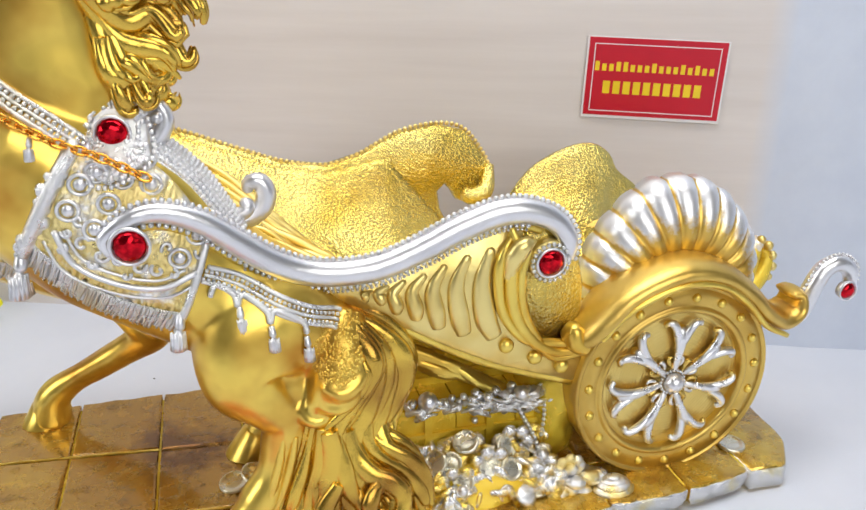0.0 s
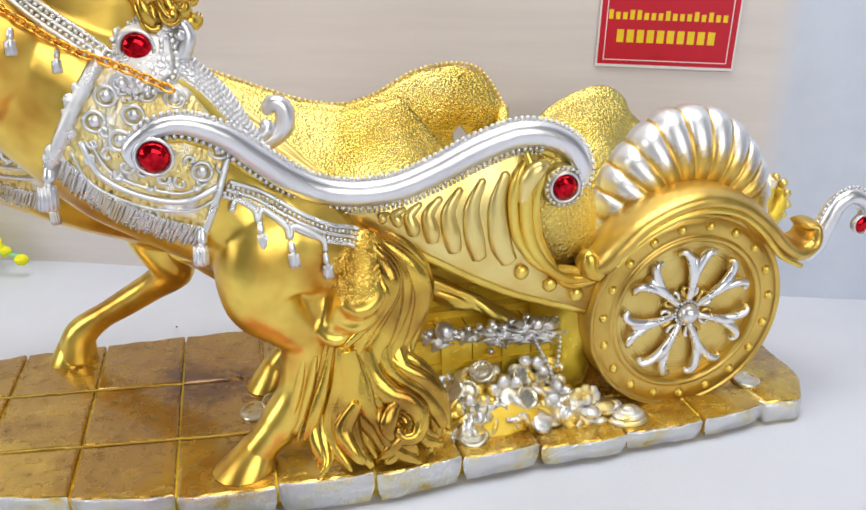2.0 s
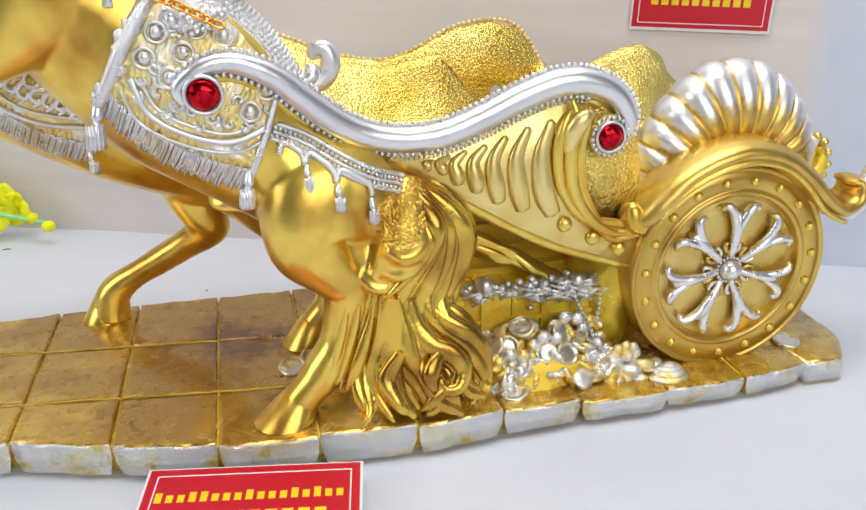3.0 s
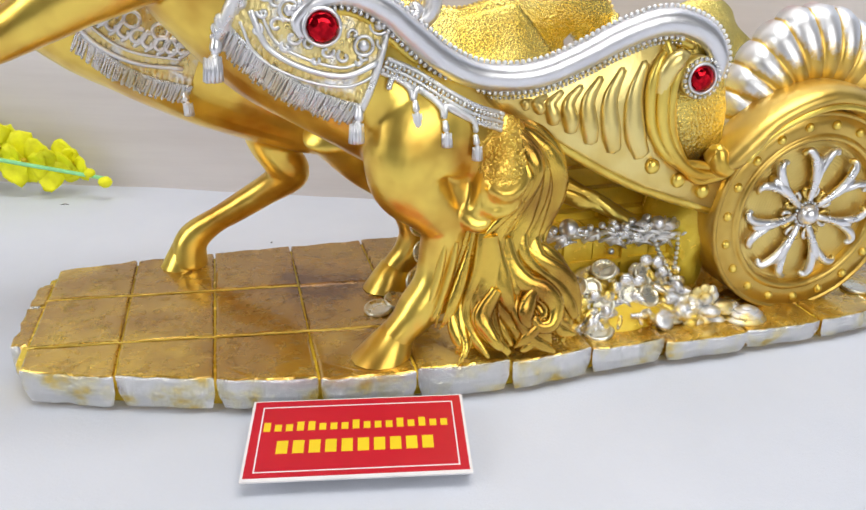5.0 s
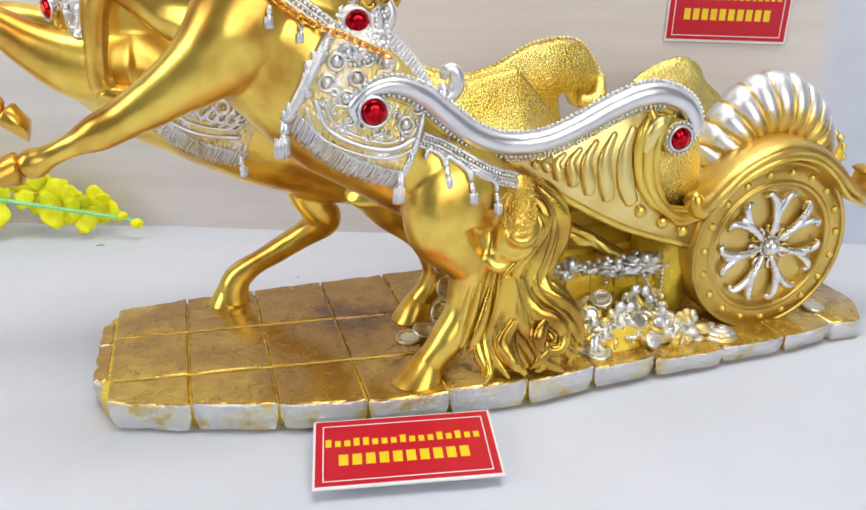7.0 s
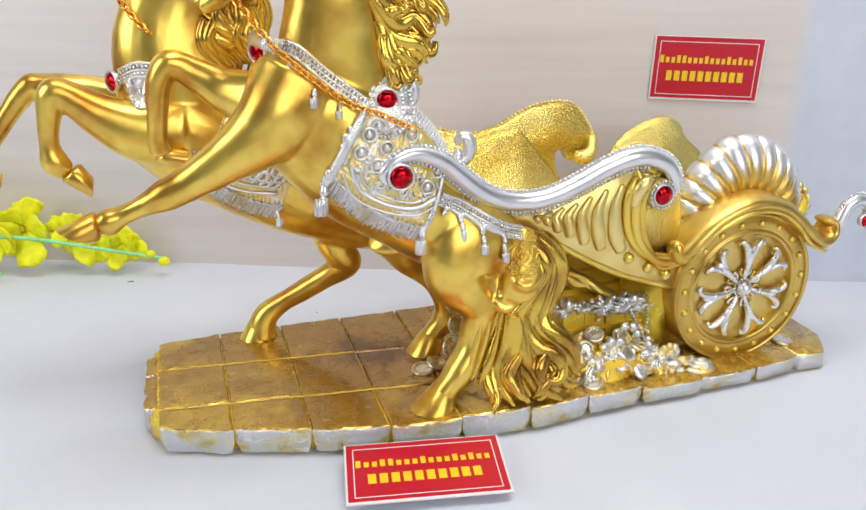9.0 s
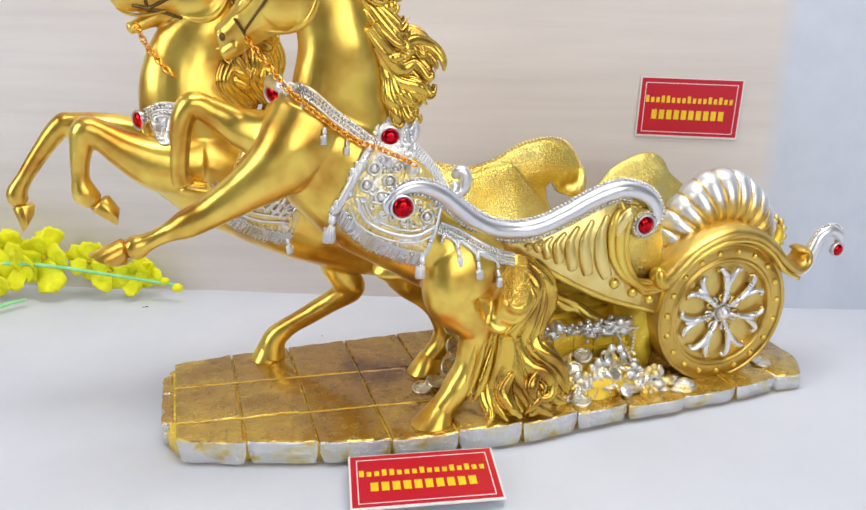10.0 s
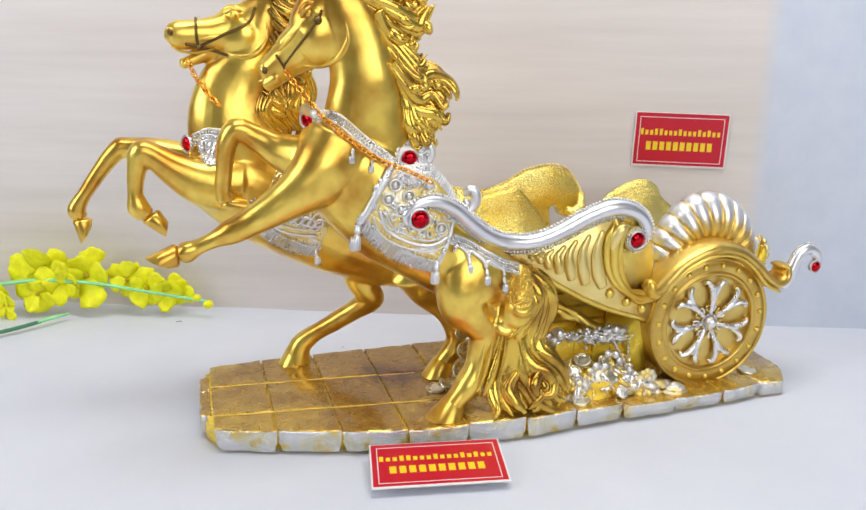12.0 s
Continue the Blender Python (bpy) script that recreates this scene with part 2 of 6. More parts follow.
def tube(bm, pts, n=10, k=4, side=(0, 1, 0)):
    """A closed, tapered tube through rows of x, y, z, radius and, if given, radius along side."""
    c = curve_pts(pts, k)
    rings = []
    for i, row in enumerate(c):
        p, r = Vector(row[:3]), max(row[3], 0.0002)
        ry = max(row[4], 0.0002) if len(row) > 4 else r
        t = Vector(c[min(i + 1, len(c) - 1)][:3] - c[max(i - 1, 0)][:3]).normalized()
        s = Vector(side) - t * t.dot(Vector(side))
        if s.length < 0.15:
            s = Vector((1, 0, 0.3)) - t * t.dot(Vector((1, 0, 0.3)))
        s.normalize()
        u = s.cross(t)
        rings.append([bm.verts.new(p + u * (r * math.cos(a)) + s * (ry * math.sin(a))) for a in (2 * math.pi * j / n for j in range(n))])
    for a, b in zip(rings, rings[1:]):
        for j in range(n):
            bm.faces.new((a[j], a[(j + 1) % n], b[(j + 1) % n], b[j]))
    for ring, c0, sgn in ((rings[0], c[0], 0), (rings[-1], c[-1], -1)):
        mid = bm.verts.new(sum((v.co for v in ring), Vector()) / n)
        other = rings[1 if sgn == 0 else -2]
        push = mid.co - sum((v.co for v in other), Vector()) / n
        if push.length > 0:
            mid.co += push.normalized() * max(row_r(c0), 0.0002) * 0.55
        for j in range(n):
            bm.faces.new((ring[j], ring[(j + 1) % n], mid))
    return bm


def row_r(row):
    return float(row[3])


def ball(bm, p, r, seg=8, scale=(1, 1, 1)):
    bmesh.ops.create_uvsphere(bm, u_segments=seg, v_segments=max(4, seg * 2 // 3), radius=r,
                              matrix=Matrix.Translation(p) @ Matrix.Diagonal((*scale, 1)))


def beads(bm, pts, r, step):
    """Small balls strung along a line of points."""
    c = np.array(pts, float)[:, :3]
    d = np.concatenate([[0], np.cumsum(np.linalg.norm(np.diff(c, axis=0), axis=1))])
    for s in np.arange(0, d[-1], step):
        ball(bm, Vector([np.interp(s, d, c[:, j]) for j in range(3)]), r, 6)


def slab(bm, poly, y0, y1, bevel=0.0015):
    """A plate in the x-z plane, from y0 (seen side) to y1, with a rounded edge on the seen side."""
    p = [Vector((x, 0, z)) for x, z in poly]
    n = len(p)
    mid = sum(p, Vector()) / n
    area = sum(p[i].x * p[(i + 1) % n].z - p[(i + 1) % n].x * p[i].z for i in range(n))
    sg = 1 if area > 0 else -1
    inner = []
    for i in range(n):
        e = (p[(i + 1) % n] - p[i - 1]).normalized()
        inner.append(p[i] + Vector((-e.z, 0, e.x)) * sg * bevel)
    rows = [(inner, y0), (p, y0 + (bevel if y1 > y0 else -bevel)), (p, y1)]
    vs = [[bm.verts.new((v.x, y, v.z)) for v in r] for r, y in rows]
    for a, b in zip(vs, vs[1:]):
        for i in range(n):
            bm.faces.new((a[i], a[(i + 1) % n], b[(i + 1) % n], b[i]))
    bm.faces.new(vs[0])
    bm.faces.new(vs[-1])


def prism(bm, poly, z0, z1, bevel=0.0012, side_mat=1, foot=0.0):
    """An upright block over a plan polygon, its top edge rounded."""
    n = len(poly)
    mid = Vector((sum(p[0] for p in poly) / n, sum(p[1] for p in poly) / n))
    rows = []
    for grow, z in ((foot / bevel, z0), (foot * 0.12 / bevel, z0 + (z1 - z0) * 0.45), (0, z1 - bevel), (0.4, z1 - bevel * 0.3), (1.1, z1)):
        ring = []
        for x, y in poly:
            d = mid - Vector((x, y))
            q = Vector((x, y)) + d.normalized() * bevel * grow
            ring.append(bm.verts.new((q.x, q.y, z)))
        rows.append(ring)
    for k, (a, b) in enumerate(zip(rows, rows[1:])):
        for i in range(n):
            f = bm.faces.new((a[i], a[(i + 1) % n], b[(i + 1) % n], b[i]))
            f.material_index = side_mat if k < 3 else 0
    bm.faces.new(rows[-1])
    bm.faces.new(rows[0][::-1])


def box(bm, lo, hi):
    lo, hi = Vector(lo), Vector(hi)
    bmesh.ops.create_cube(bm, size=1, matrix=Matrix.Translation((lo + hi) / 2) @ Matrix.Diagonal((*(hi - lo), 1)))


def silver_layer(ob, f):
    """Brushes silver on a mesh: f gives 0 to 1 for each place on it."""
    lay = ob.data.attributes.new("silver", "FLOAT", "POINT")
    lay.data.foreach_set("value", [float(f(v.co)) for v in ob.data.vertices])


# ---- setting: white-clothed table, board wall behind, unseen plain room added round it ----
WALL_A, WALL_D, WALL_N = Vector((-0.32, 0.583, 0)), Vector((0.99302, -0.11792, 0)), Vector((0.11792, 0.99302, 0))
WALL_M = Matrix.Translation(WALL_A) @ Matrix.Rotation(math.atan2(-0.11792, 0.99302), 4, "Z")


def cloth_height(x, y):
    return 0.0016 * noise.noise(Vector((x * 7, y * 7, 0.3))) + 0.0006 * noise.noise(Vector((x * 25, y * 25, 4)))


bm = bmesh.new()
bmesh.ops.create_grid(bm, x_segments=150, y_segments=130, size=1)
for v in bm.verts:
    v.co = Vector((v.co.x * 1.7, v.co.y * 1.4 - 0.5, 0))
    v.co.z = cloth_height(v.co.x, v.co.y) - 0.002
cloth = tagged(part("tabletop", bm, FELT), "white felt cloth spread flat over the display table", "tabletop", kind="structure")


def wall_box(name, mat, lo, hi, m, label):
    b = bmesh.new()
    box(b, lo, hi)
    ob = tagged(part(name, b, mat, smooth=False), label, "wall", kind="structure")
    ob.matrix_world = m
    return ob


wall_box("wall_north", BOARD, (-1.5, 0, -0.05), (2.0, 0.03, 1.9), WALL_M, "pale wood-grain board wall, grey-blue towards the right")
I4 = Matrix.Identity(4)
# unseen walls and ceiling, added and kept dark for contrast in the metal's reflections
wall_box("unseen_wall_south", ROOM, (-1.8, -2.0, -0.1), (1.8, -1.9, 1.9), I4, "unseen grey wall added for the gold to reflect")
wall_box("unseen_wall_west", ROOM, (-1.8, -1.9, -0.1), (-1.7, 1.0, 1.9), I4, "unseen grey wall added for the gold to reflect")
wall_box("unseen_wall_east", ROOM, (1.7, -1.9, -0.1), (1.8, 1.0, 1.9), I4, "unseen grey wall added for the gold to reflect")
cb = bmesh.new()
box(cb, (-1.8, -2.0, 1.9), (1.8, 1.0, 2.0))
tagged(part("ceiling", cb, ROOM, smooth=False), "unseen grey ceiling added for the gold to reflect", "ceiling", kind="structure")

# ---- the figurine: all its parts in its own axes, x along the carriage, y across, z up ----
FIG = new("horse_carriage_figurine")
tagged(FIG, "gold and silver resin figurine of two horses drawing a carriage", "figurine")
ANG = radians(15)
FIG.matrix_world = Matrix.Translation((-0.36 * math.sin(ANG), 0.36 * math.cos(ANG), 0)) @ Matrix.Rotation(ANG, 4, "Z")
CY = -0.036   # middle plane of the front horse
FY = 0.045    # middle plane of the far horse


def strand(bmx, pts, r0, r1, n=6, k=5):
    c = [(*p, r0 + (r1 - r0) * (i / (len(pts) - 1)) ** 1.3) for i, p in enumerate(pts)]
    tube(bmx, c, n, k)


def lock(bmx, pts, wide, thick, bow, ribs, rnd):
    """A lock of carved hair: ribs side by side along a curve of x, y, z, drawn together at both ends."""
    c = curve_pts(pts, 6)
    n, made = len(c) - 1, len(bmx.faces)
    for k in range(ribs):
        o = (2 * k / (ribs - 1) - 1) if ribs > 1 else 0
        ph, am, fat, stop = rnd.uniform(0, 6.3), wide * rnd.uniform(0.12, 0.42), rnd.uniform(0.62, 1.15), n - int(rnd.uniform(0, 0.16) * n)
        rows = []
        for i in range(stop + 1):
            t = i / n
            d = c[min(i + 1, n)] - c[max(i - 1, 0)]
            nx, nz = -d[2], d[0]
            L = max(math.hypot(nx, nz), 1e-9)
            w = wide * (0.45 + 0.55 * math.sin(math.pi * min(1, 0.15 + 0.80 * t))) * (1 - 0.55 * max(0, (t - 0.7) / 0.3) ** 2)
            q = o * w + am * math.sin(ph + 5.5 * t)
            r = thick * (0.55 + 0.45 * math.sin(math.pi * min(1, 0.2 + 0.6 * t))) * (1 - 0.75 * max(0, (t - 0.65) / 0.35) ** 1.5) * (1 - 0.22 * abs(o))
            rows.append((c[i][0] + nx / L * q, c[i][1] - bow * (1 - o * o) + 0.0011 * math.sin(ph * 2 + 6 * t), c[i][2] + nz / L * q, r * fat * 1.45 * (1 + 0.22 * math.sin(ph + 7 * t)), r * fat * 0.95))
        tube(bmx, rows, 10, 1)
    bmx.faces.ensure_lookup_table()
    for f in bmx.faces[made:]:
        f.material_index = 1


def cast_body(name, chains, extra, voxel=0.0011):
    """Limbs melted into one skin, then hair and small relief laid on it: a single mesh."""
    raw = bmesh.new()
    for ch in chains:
        tube(raw, [(r[0], r[1], r[2], r[3] + 0.0005, r[4] + 0.0005) for r in ch], 30, 8)
    bmesh.ops.recalc_face_normals(raw, faces=raw.faces[:])
    me = bpy.data.meshes.new("raw")
    raw.to_mesh(me)
    raw.free()
    ob = new("raw", me)
    rm = ob.modifiers.new("skin", "REMESH")
    rm.mode, rm.voxel_size = "VOXEL", voxel
    sm = ob.modifiers.new("soft", "SMOOTH")
    sm.factor, sm.iterations = 0.5, 11
    dg = bpy.context.evaluated_depsgraph_get()
    dg.update()
    skin = bpy.data.meshes.new_from_object(ob.evaluated_get(dg))
    bpy.data.objects.remove(ob)
    bpy.data.meshes.remove(me)
    out = bmesh.new()
    out.from_mesh(skin)
    bpy.data.meshes.remove(skin)
    out.normal_update()
    for v in out.verts:
        v.co += v.normal * (0.0009 * noise.noise(v.co * 34) + 0.0003 * noise.noise(v.co * 75 + Vector((3, 1, 7))))
    tree = BVHTree.FromBMesh(out)
    extra(out, tree)
    horse = part(name, out, [HORSE_GOLD, HAIR_GOLD], FIG, fix=False)
    horse.data.set_sharp_from_angle(angle=radians(66))
    return horse, tree


def skin_y(tree, x, z, fall):
    hit = tree.ray_cast(Vector((x, -0.4, z)), Vector((0, 1, 0)))
    return hit[0].y if hit[0] is not None else fall


def hoof(out, c, d, r, toe, heel, wide):
    """A crisp hoof: coronet ring at c, square to d, and a flat sole from toe to heel."""
    d = Vector(d).normalized()
    s = (Vector((0, 1, 0)) - d * d.y).normalized()
    u = s.cross(d)
    toe, heel, c = Vector(toe), Vector(heel), Vector(c)
    tmp = bmesh.new()
    for k in range(14):
        a = 2 * math.pi * k / 14
        tmp.verts.new(c + u * (r * math.cos(a)) + s * (r * math.sin(a)))
        tmp.verts.new(c - d * 0.0016 + u * (r * 0.8 * math.cos(a)) + s * (r * 0.8 * math.sin(a)))
        tmp.verts.new((toe + heel) / 2 + (toe - heel) / 2 * math.cos(a) + Vector((0, wide, 0)) * math.sin(a))
    bmesh.ops.convex_hull(tmp, input=tmp.verts[:])
    bmesh.ops.recalc_face_normals(tmp, faces=tmp.faces[:])
    idx = {v: out.verts.new(v.co) for v in tmp.verts if v.link_faces}
    for f in tmp.faces:
        out.faces.new([idx[v] for v in f.verts])
    tmp.free()


NEAR = [
    # trunk, neck, head
    [(-0.104, CY, 0.226, 0.022, 0.018), (-0.092, CY, 0.214, 0.032, 0.024), (-0.070, CY, 0.194, 0.038, 0.027), (-0.043, CY, 0.170, 0.040, 0.031),
     (-0.012, CY, 0.1405, 0.0315, 0.030), (0.018, CY - 0.004, 0.1215, 0.0290, 0.031), (0.045, CY - 0.004, 0.108, 0.020, 0.024)],
    [(-0.060, CY, 0.200, 0.034, 0.017), (-0.066, CY, 0.225, 0.036, 0.017), (-0.067, CY, 0.247, 0.029, 0.0175), (-0.067, CY, 0.270, 0.0245, 0.018),
     (-0.072, CY, 0.293, 0.0215, 0.016), (-0.080, CY, 0.315, 0.019, 0.014), (-0.088, CY, 0.331, 0.014, 0.011)],
    [(-0.086, CY + 0.002, 0.334, 0.011, 0.011), (-0.096, CY + 0.004, 0.311, 0.0180, 0.0125), (-0.102, CY + 0.007, 0.296, 0.0185, 0.013), (-0.114, CY + 0.013, 0.285, 0.0140, 0.0105),
     (-0.125, CY + 0.019, 0.2755, 0.0108, 0.009), (-0.1315, CY + 0.023, 0.2700, 0.0104, 0.0088)],
    [(-0.0960, CY + 0.0015, 0.3060, 0.0140, 0.0105), (-0.0990, CY + 0.0015, 0.2940, 0.0170, 0.0115), (-0.1060, CY + 0.006, 0.2880, 0.0130, 0.0100)],
    [(-0.099, CY - 0.002, 0.314, 0.006, 0.008), (-0.109, CY + 0.003, 0.304, 0.006, 0.0085), (-0.122, CY + 0.012, 0.291, 0.0045, 0.0075)],
    [(-0.124, CY + 0.016, 0.2690, 0.0050, 0.0075), (-0.1335, CY + 0.021, 0.2635, 0.0048, 0.0070)],
    # forelegs
    [(-0.088, -0.045, 0.225, 0.024, 0.018), (-0.101, -0.050, 0.208, 0.0225, 0.018), (-0.118, -0.054, 0.195, 0.0165, 0.014), (-0.137, -0.055, 0.1835, 0.0115, 0.011),
     (-0.154, -0.055, 0.1745, 0.0092, 0.0095), (-0.165, -0.055, 0.1695, 0.0085, 0.0085), (-0.176, -0.053, 0.1645, 0.0056, 0.0060), (-0.187, -0.052, 0.1600, 0.0052, 0.0058), (-0.1945, -0.0515, 0.1570, 0.0072, 0.0070), (-0.1995, -0.051, 0.1555, 0.0058, 0.006)],
    [(-0.095, -0.020, 0.206, 0.022, 0.016), (-0.123, -0.004, 0.2145, 0.0135, 0.012), (-0.141, 0.0, 0.225, 0.0095, 0.009), (-0.1545, 0.0, 0.231, 0.0075, 0.008),
     (-0.162, 0.001, 0.221, 0.0072, 0.0075), (-0.1645, 0.003, 0.204, 0.0062, 0.0065), (-0.1665, 0.006, 0.188, 0.0058, 0.006), (-0.165, 0.007, 0.179, 0.007, 0.007)],
    # hind legs
    [(0.030, -0.046, 0.122, 0.020, 0.016), (0.036, -0.048, 0.102, 0.017, 0.014), (0.034, -0.050, 0.082, 0.013, 0.012), (0.032, -0.052, 0.060, 0.010, 0.009)],
    [(0.020, -0.050, 0.130, 0.026, 0.018), (0.006, -0.056, 0.120, 0.029, 0.018), (-0.001, -0.060, 0.104, 0.0195, 0.016), (0.008, -0.061, 0.091, 0.0135, 0.012),
     (0.0155, -0.060, 0.081, 0.0115, 0.0105), (0.0125, -0.060, 0.066, 0.0085, 0.0085), (0.0085, -0.061, 0.051, 0.0082, 0.0085), (0.001, -0.063, 0.038, 0.0098, 0.0100), (-0.006, -0.065, 0.031, 0.0080, 0.0085), (-0.012, -0.066, 0.024, 0.0085, 0.009)],
    [(0.010, -0.055, 0.102, 0.018, 0.012), (0.022, -0.056, 0.088, 0.013, 0.012), (0.022, -0.058, 0.072, 0.010, 0.010), (0.017, -0.060, 0.054, 0.0085, 0.0085), (0.010, -0.063, 0.038, 0.006, 0.007)],
    # pad of dressed hair on the haunch, with its folds
    [(0.045, -0.052, 0.124, 0.010, 0.010), (0.042, -0.060, 0.115, 0.0125, 0.0110), (0.0405, -0.064, 0.106, 0.0130, 0.0125), (0.037, -0.066, 0.098, 0.0110, 0.0115), (0.031, -0.066, 0.090, 0.0075, 0.0085), (0.0245, -0.065, 0.0855, 0.0050, 0.0060)],
    [(0.0520, -0.068, 0.1070, 0.0022, 0.003), (0.0460, -0.074, 0.1010, 0.0038, 0.004), (0.0385, -0.0765, 0.0985, 0.0040, 0.004), (0.0320, -0.0740, 0.1020, 0.0026, 0.003)],
    [(0.0500, -0.068, 0.0985, 0.0022, 0.003), (0.0430, -0.0735, 0.0925, 0.0036, 0.004), (0.0355, -0.0735, 0.0895, 0.0034, 0.004), (0.0290, -0.0715, 0.0925, 0.0022, 0.003)],
    [(0.0400, -0.066, 0.0870, 0.0024, 0.003), (0.0330, -0.0700, 0.0830, 0.0034, 0.004), (0.0255, -0.0700, 0.0830, 0.0034, 0.004), (0.0215, -0.0670, 0.0885, 0.0020, 0.003)],
    # bulk of the tail under its locks
    [(0.044, -0.046, 0.123, 0.008, 0.010), (0.060, -0.046, 0.113, 0.0085, 0.012), (0.067, -0.047, 0.100, 0.0085, 0.012), (0.060, -0.050, 0.083, 0.0090, 0.012), (0.050, -0.054, 0.068, 0.0095, 0.012), (0.046, -0.056, 0.052, 0.0120, 0.010), (0.047, -0.057, 0.036, 0.0180, 0.011), (0.048, -0.060, 0.020, 0.0260, 0.014)],
    [(-0.020, -0.014, 0.120, 0.026, 0.014), (-0.012, 0.002, 0.098, 0.0155, 0.012), (0.006, 0.007, 0.075, 0.0095, 0.009), (0.0150, 0.007, 0.054, 0.008, 0.0085),
     (0.0130, 0.007, 0.040, 0.0085, 0.0085), (0.006, 0.007, 0.031, 0.0078, 0.0078), (0.001, 0.007, 0.023, 0.008, 0.008)],
]
FAR = [
    [(-0.168, FY, 0.200, 0.027, 0.023), (-0.160, FY, 0.191, 0.035, 0.028), (-0.137, FY, 0.176, 0.038, 0.030), (-0.105, FY, 0.157, 0.038, 0.031), (-0.070, FY, 0.138, 0.036, 0.030), (-0.040, FY, 0.122, 0.031, 0.028), (-0.012, FY, 0.108, 0.024, 0.024)],
    [(-0.142, FY, 0.190, 0.034, 0.024), (-0.150, FY, 0.213, 0.037, 0.024), (-0.1525, FY, 0.234, 0.035, 0.021), (-0.147, FY, 0.257, 0.031, 0.018),
     (-0.134, FY, 0.281, 0.021, 0.016), (-0.126, FY, 0.305, 0.018, 0.014), (-0.119, FY, 0.322, 0.013, 0.011)],
    [(-0.117, FY, 0.318, 0.014, 0.011), (-0.136, FY, 0.3025, 0.019, 0.013), (-0.147, FY, 0.299, 0.0185, 0.0125), (-0.163, FY - 0.002, 0.2965, 0.0135, 0.010),
     (-0.178, FY - 0.004, 0.2965, 0.0105, 0.0085), (-0.190, FY - 0.005, 0.2962, 0.0102, 0.0082), (-0.1955, FY - 0.005, 0.2955, 0.0078, 0.0072)],
    [(-0.138, FY - 0.004, 0.3010, 0.0160, 0.0110), (-0.144, FY - 0.004, 0.2950, 0.0165, 0.0115), (-0.156, FY - 0.003, 0.2940, 0.0115, 0.0090)],
    [(-0.150, FY, 0.290, 0.009, 0.008), (-0.168, FY - 0.002, 0.2835, 0.0055, 0.006), (-0.181, FY - 0.004, 0.2785, 0.004, 0.005), (-0.189, FY - 0.005, 0.2755, 0.0038, 0.0045)],
    [(-0.152, 0.055, 0.190, 0.024, 0.016), (-0.180, 0.060, 0.199, 0.0145, 0.012), (-0.207, 0.064, 0.207, 0.0105, 0.010), (-0.234, 0.066, 0.212, 0.0078, 0.008), (-0.241, 0.066, 0.211, 0.0072, 0.0075),
     (-0.254, 0.067, 0.197, 0.0058, 0.0060), (-0.268, 0.067, 0.178, 0.0046, 0.0050), (-0.2755, 0.067, 0.166, 0.0062, 0.0062), (-0.2735, 0.067, 0.1595, 0.0052, 0.0055)],
    [(-0.152, 0.030, 0.185, 0.024, 0.016), (-0.178, 0.029, 0.188, 0.0185, 0.014), (-0.199, 0.029, 0.199, 0.0125, 0.011), (-0.215, 0.029, 0.2115, 0.0092, 0.009), (-0.2225, 0.029, 0.2125, 0.0092, 0.0088),
     (-0.2265, 0.029, 0.200, 0.0066, 0.0068), (-0.2288, 0.029, 0.184, 0.0054, 0.0058), (-0.2275, 0.029, 0.1725, 0.0078, 0.0074), (-0.222, 0.029, 0.1665, 0.0058, 0.006)],
    [(-0.045, FY + 0.006, 0.125, 0.028, 0.018), (-0.056, FY + 0.006, 0.103, 0.0165, 0.013), (-0.052, FY + 0.004, 0.086, 0.0115, 0.0105), (-0.048, FY + 0.004, 0.0765, 0.0105, 0.0095), (-0.066, FY + 0.012, 0.0625, 0.0082, 0.008),
     (-0.090, FY + 0.018, 0.0475, 0.0072, 0.0072), (-0.103, FY + 0.021, 0.0385, 0.0085, 0.0085), (-0.109, FY + 0.022, 0.031, 0.0095, 0.010), (-0.112, FY + 0.022, 0.019, 0.0115, 0.012)],
]


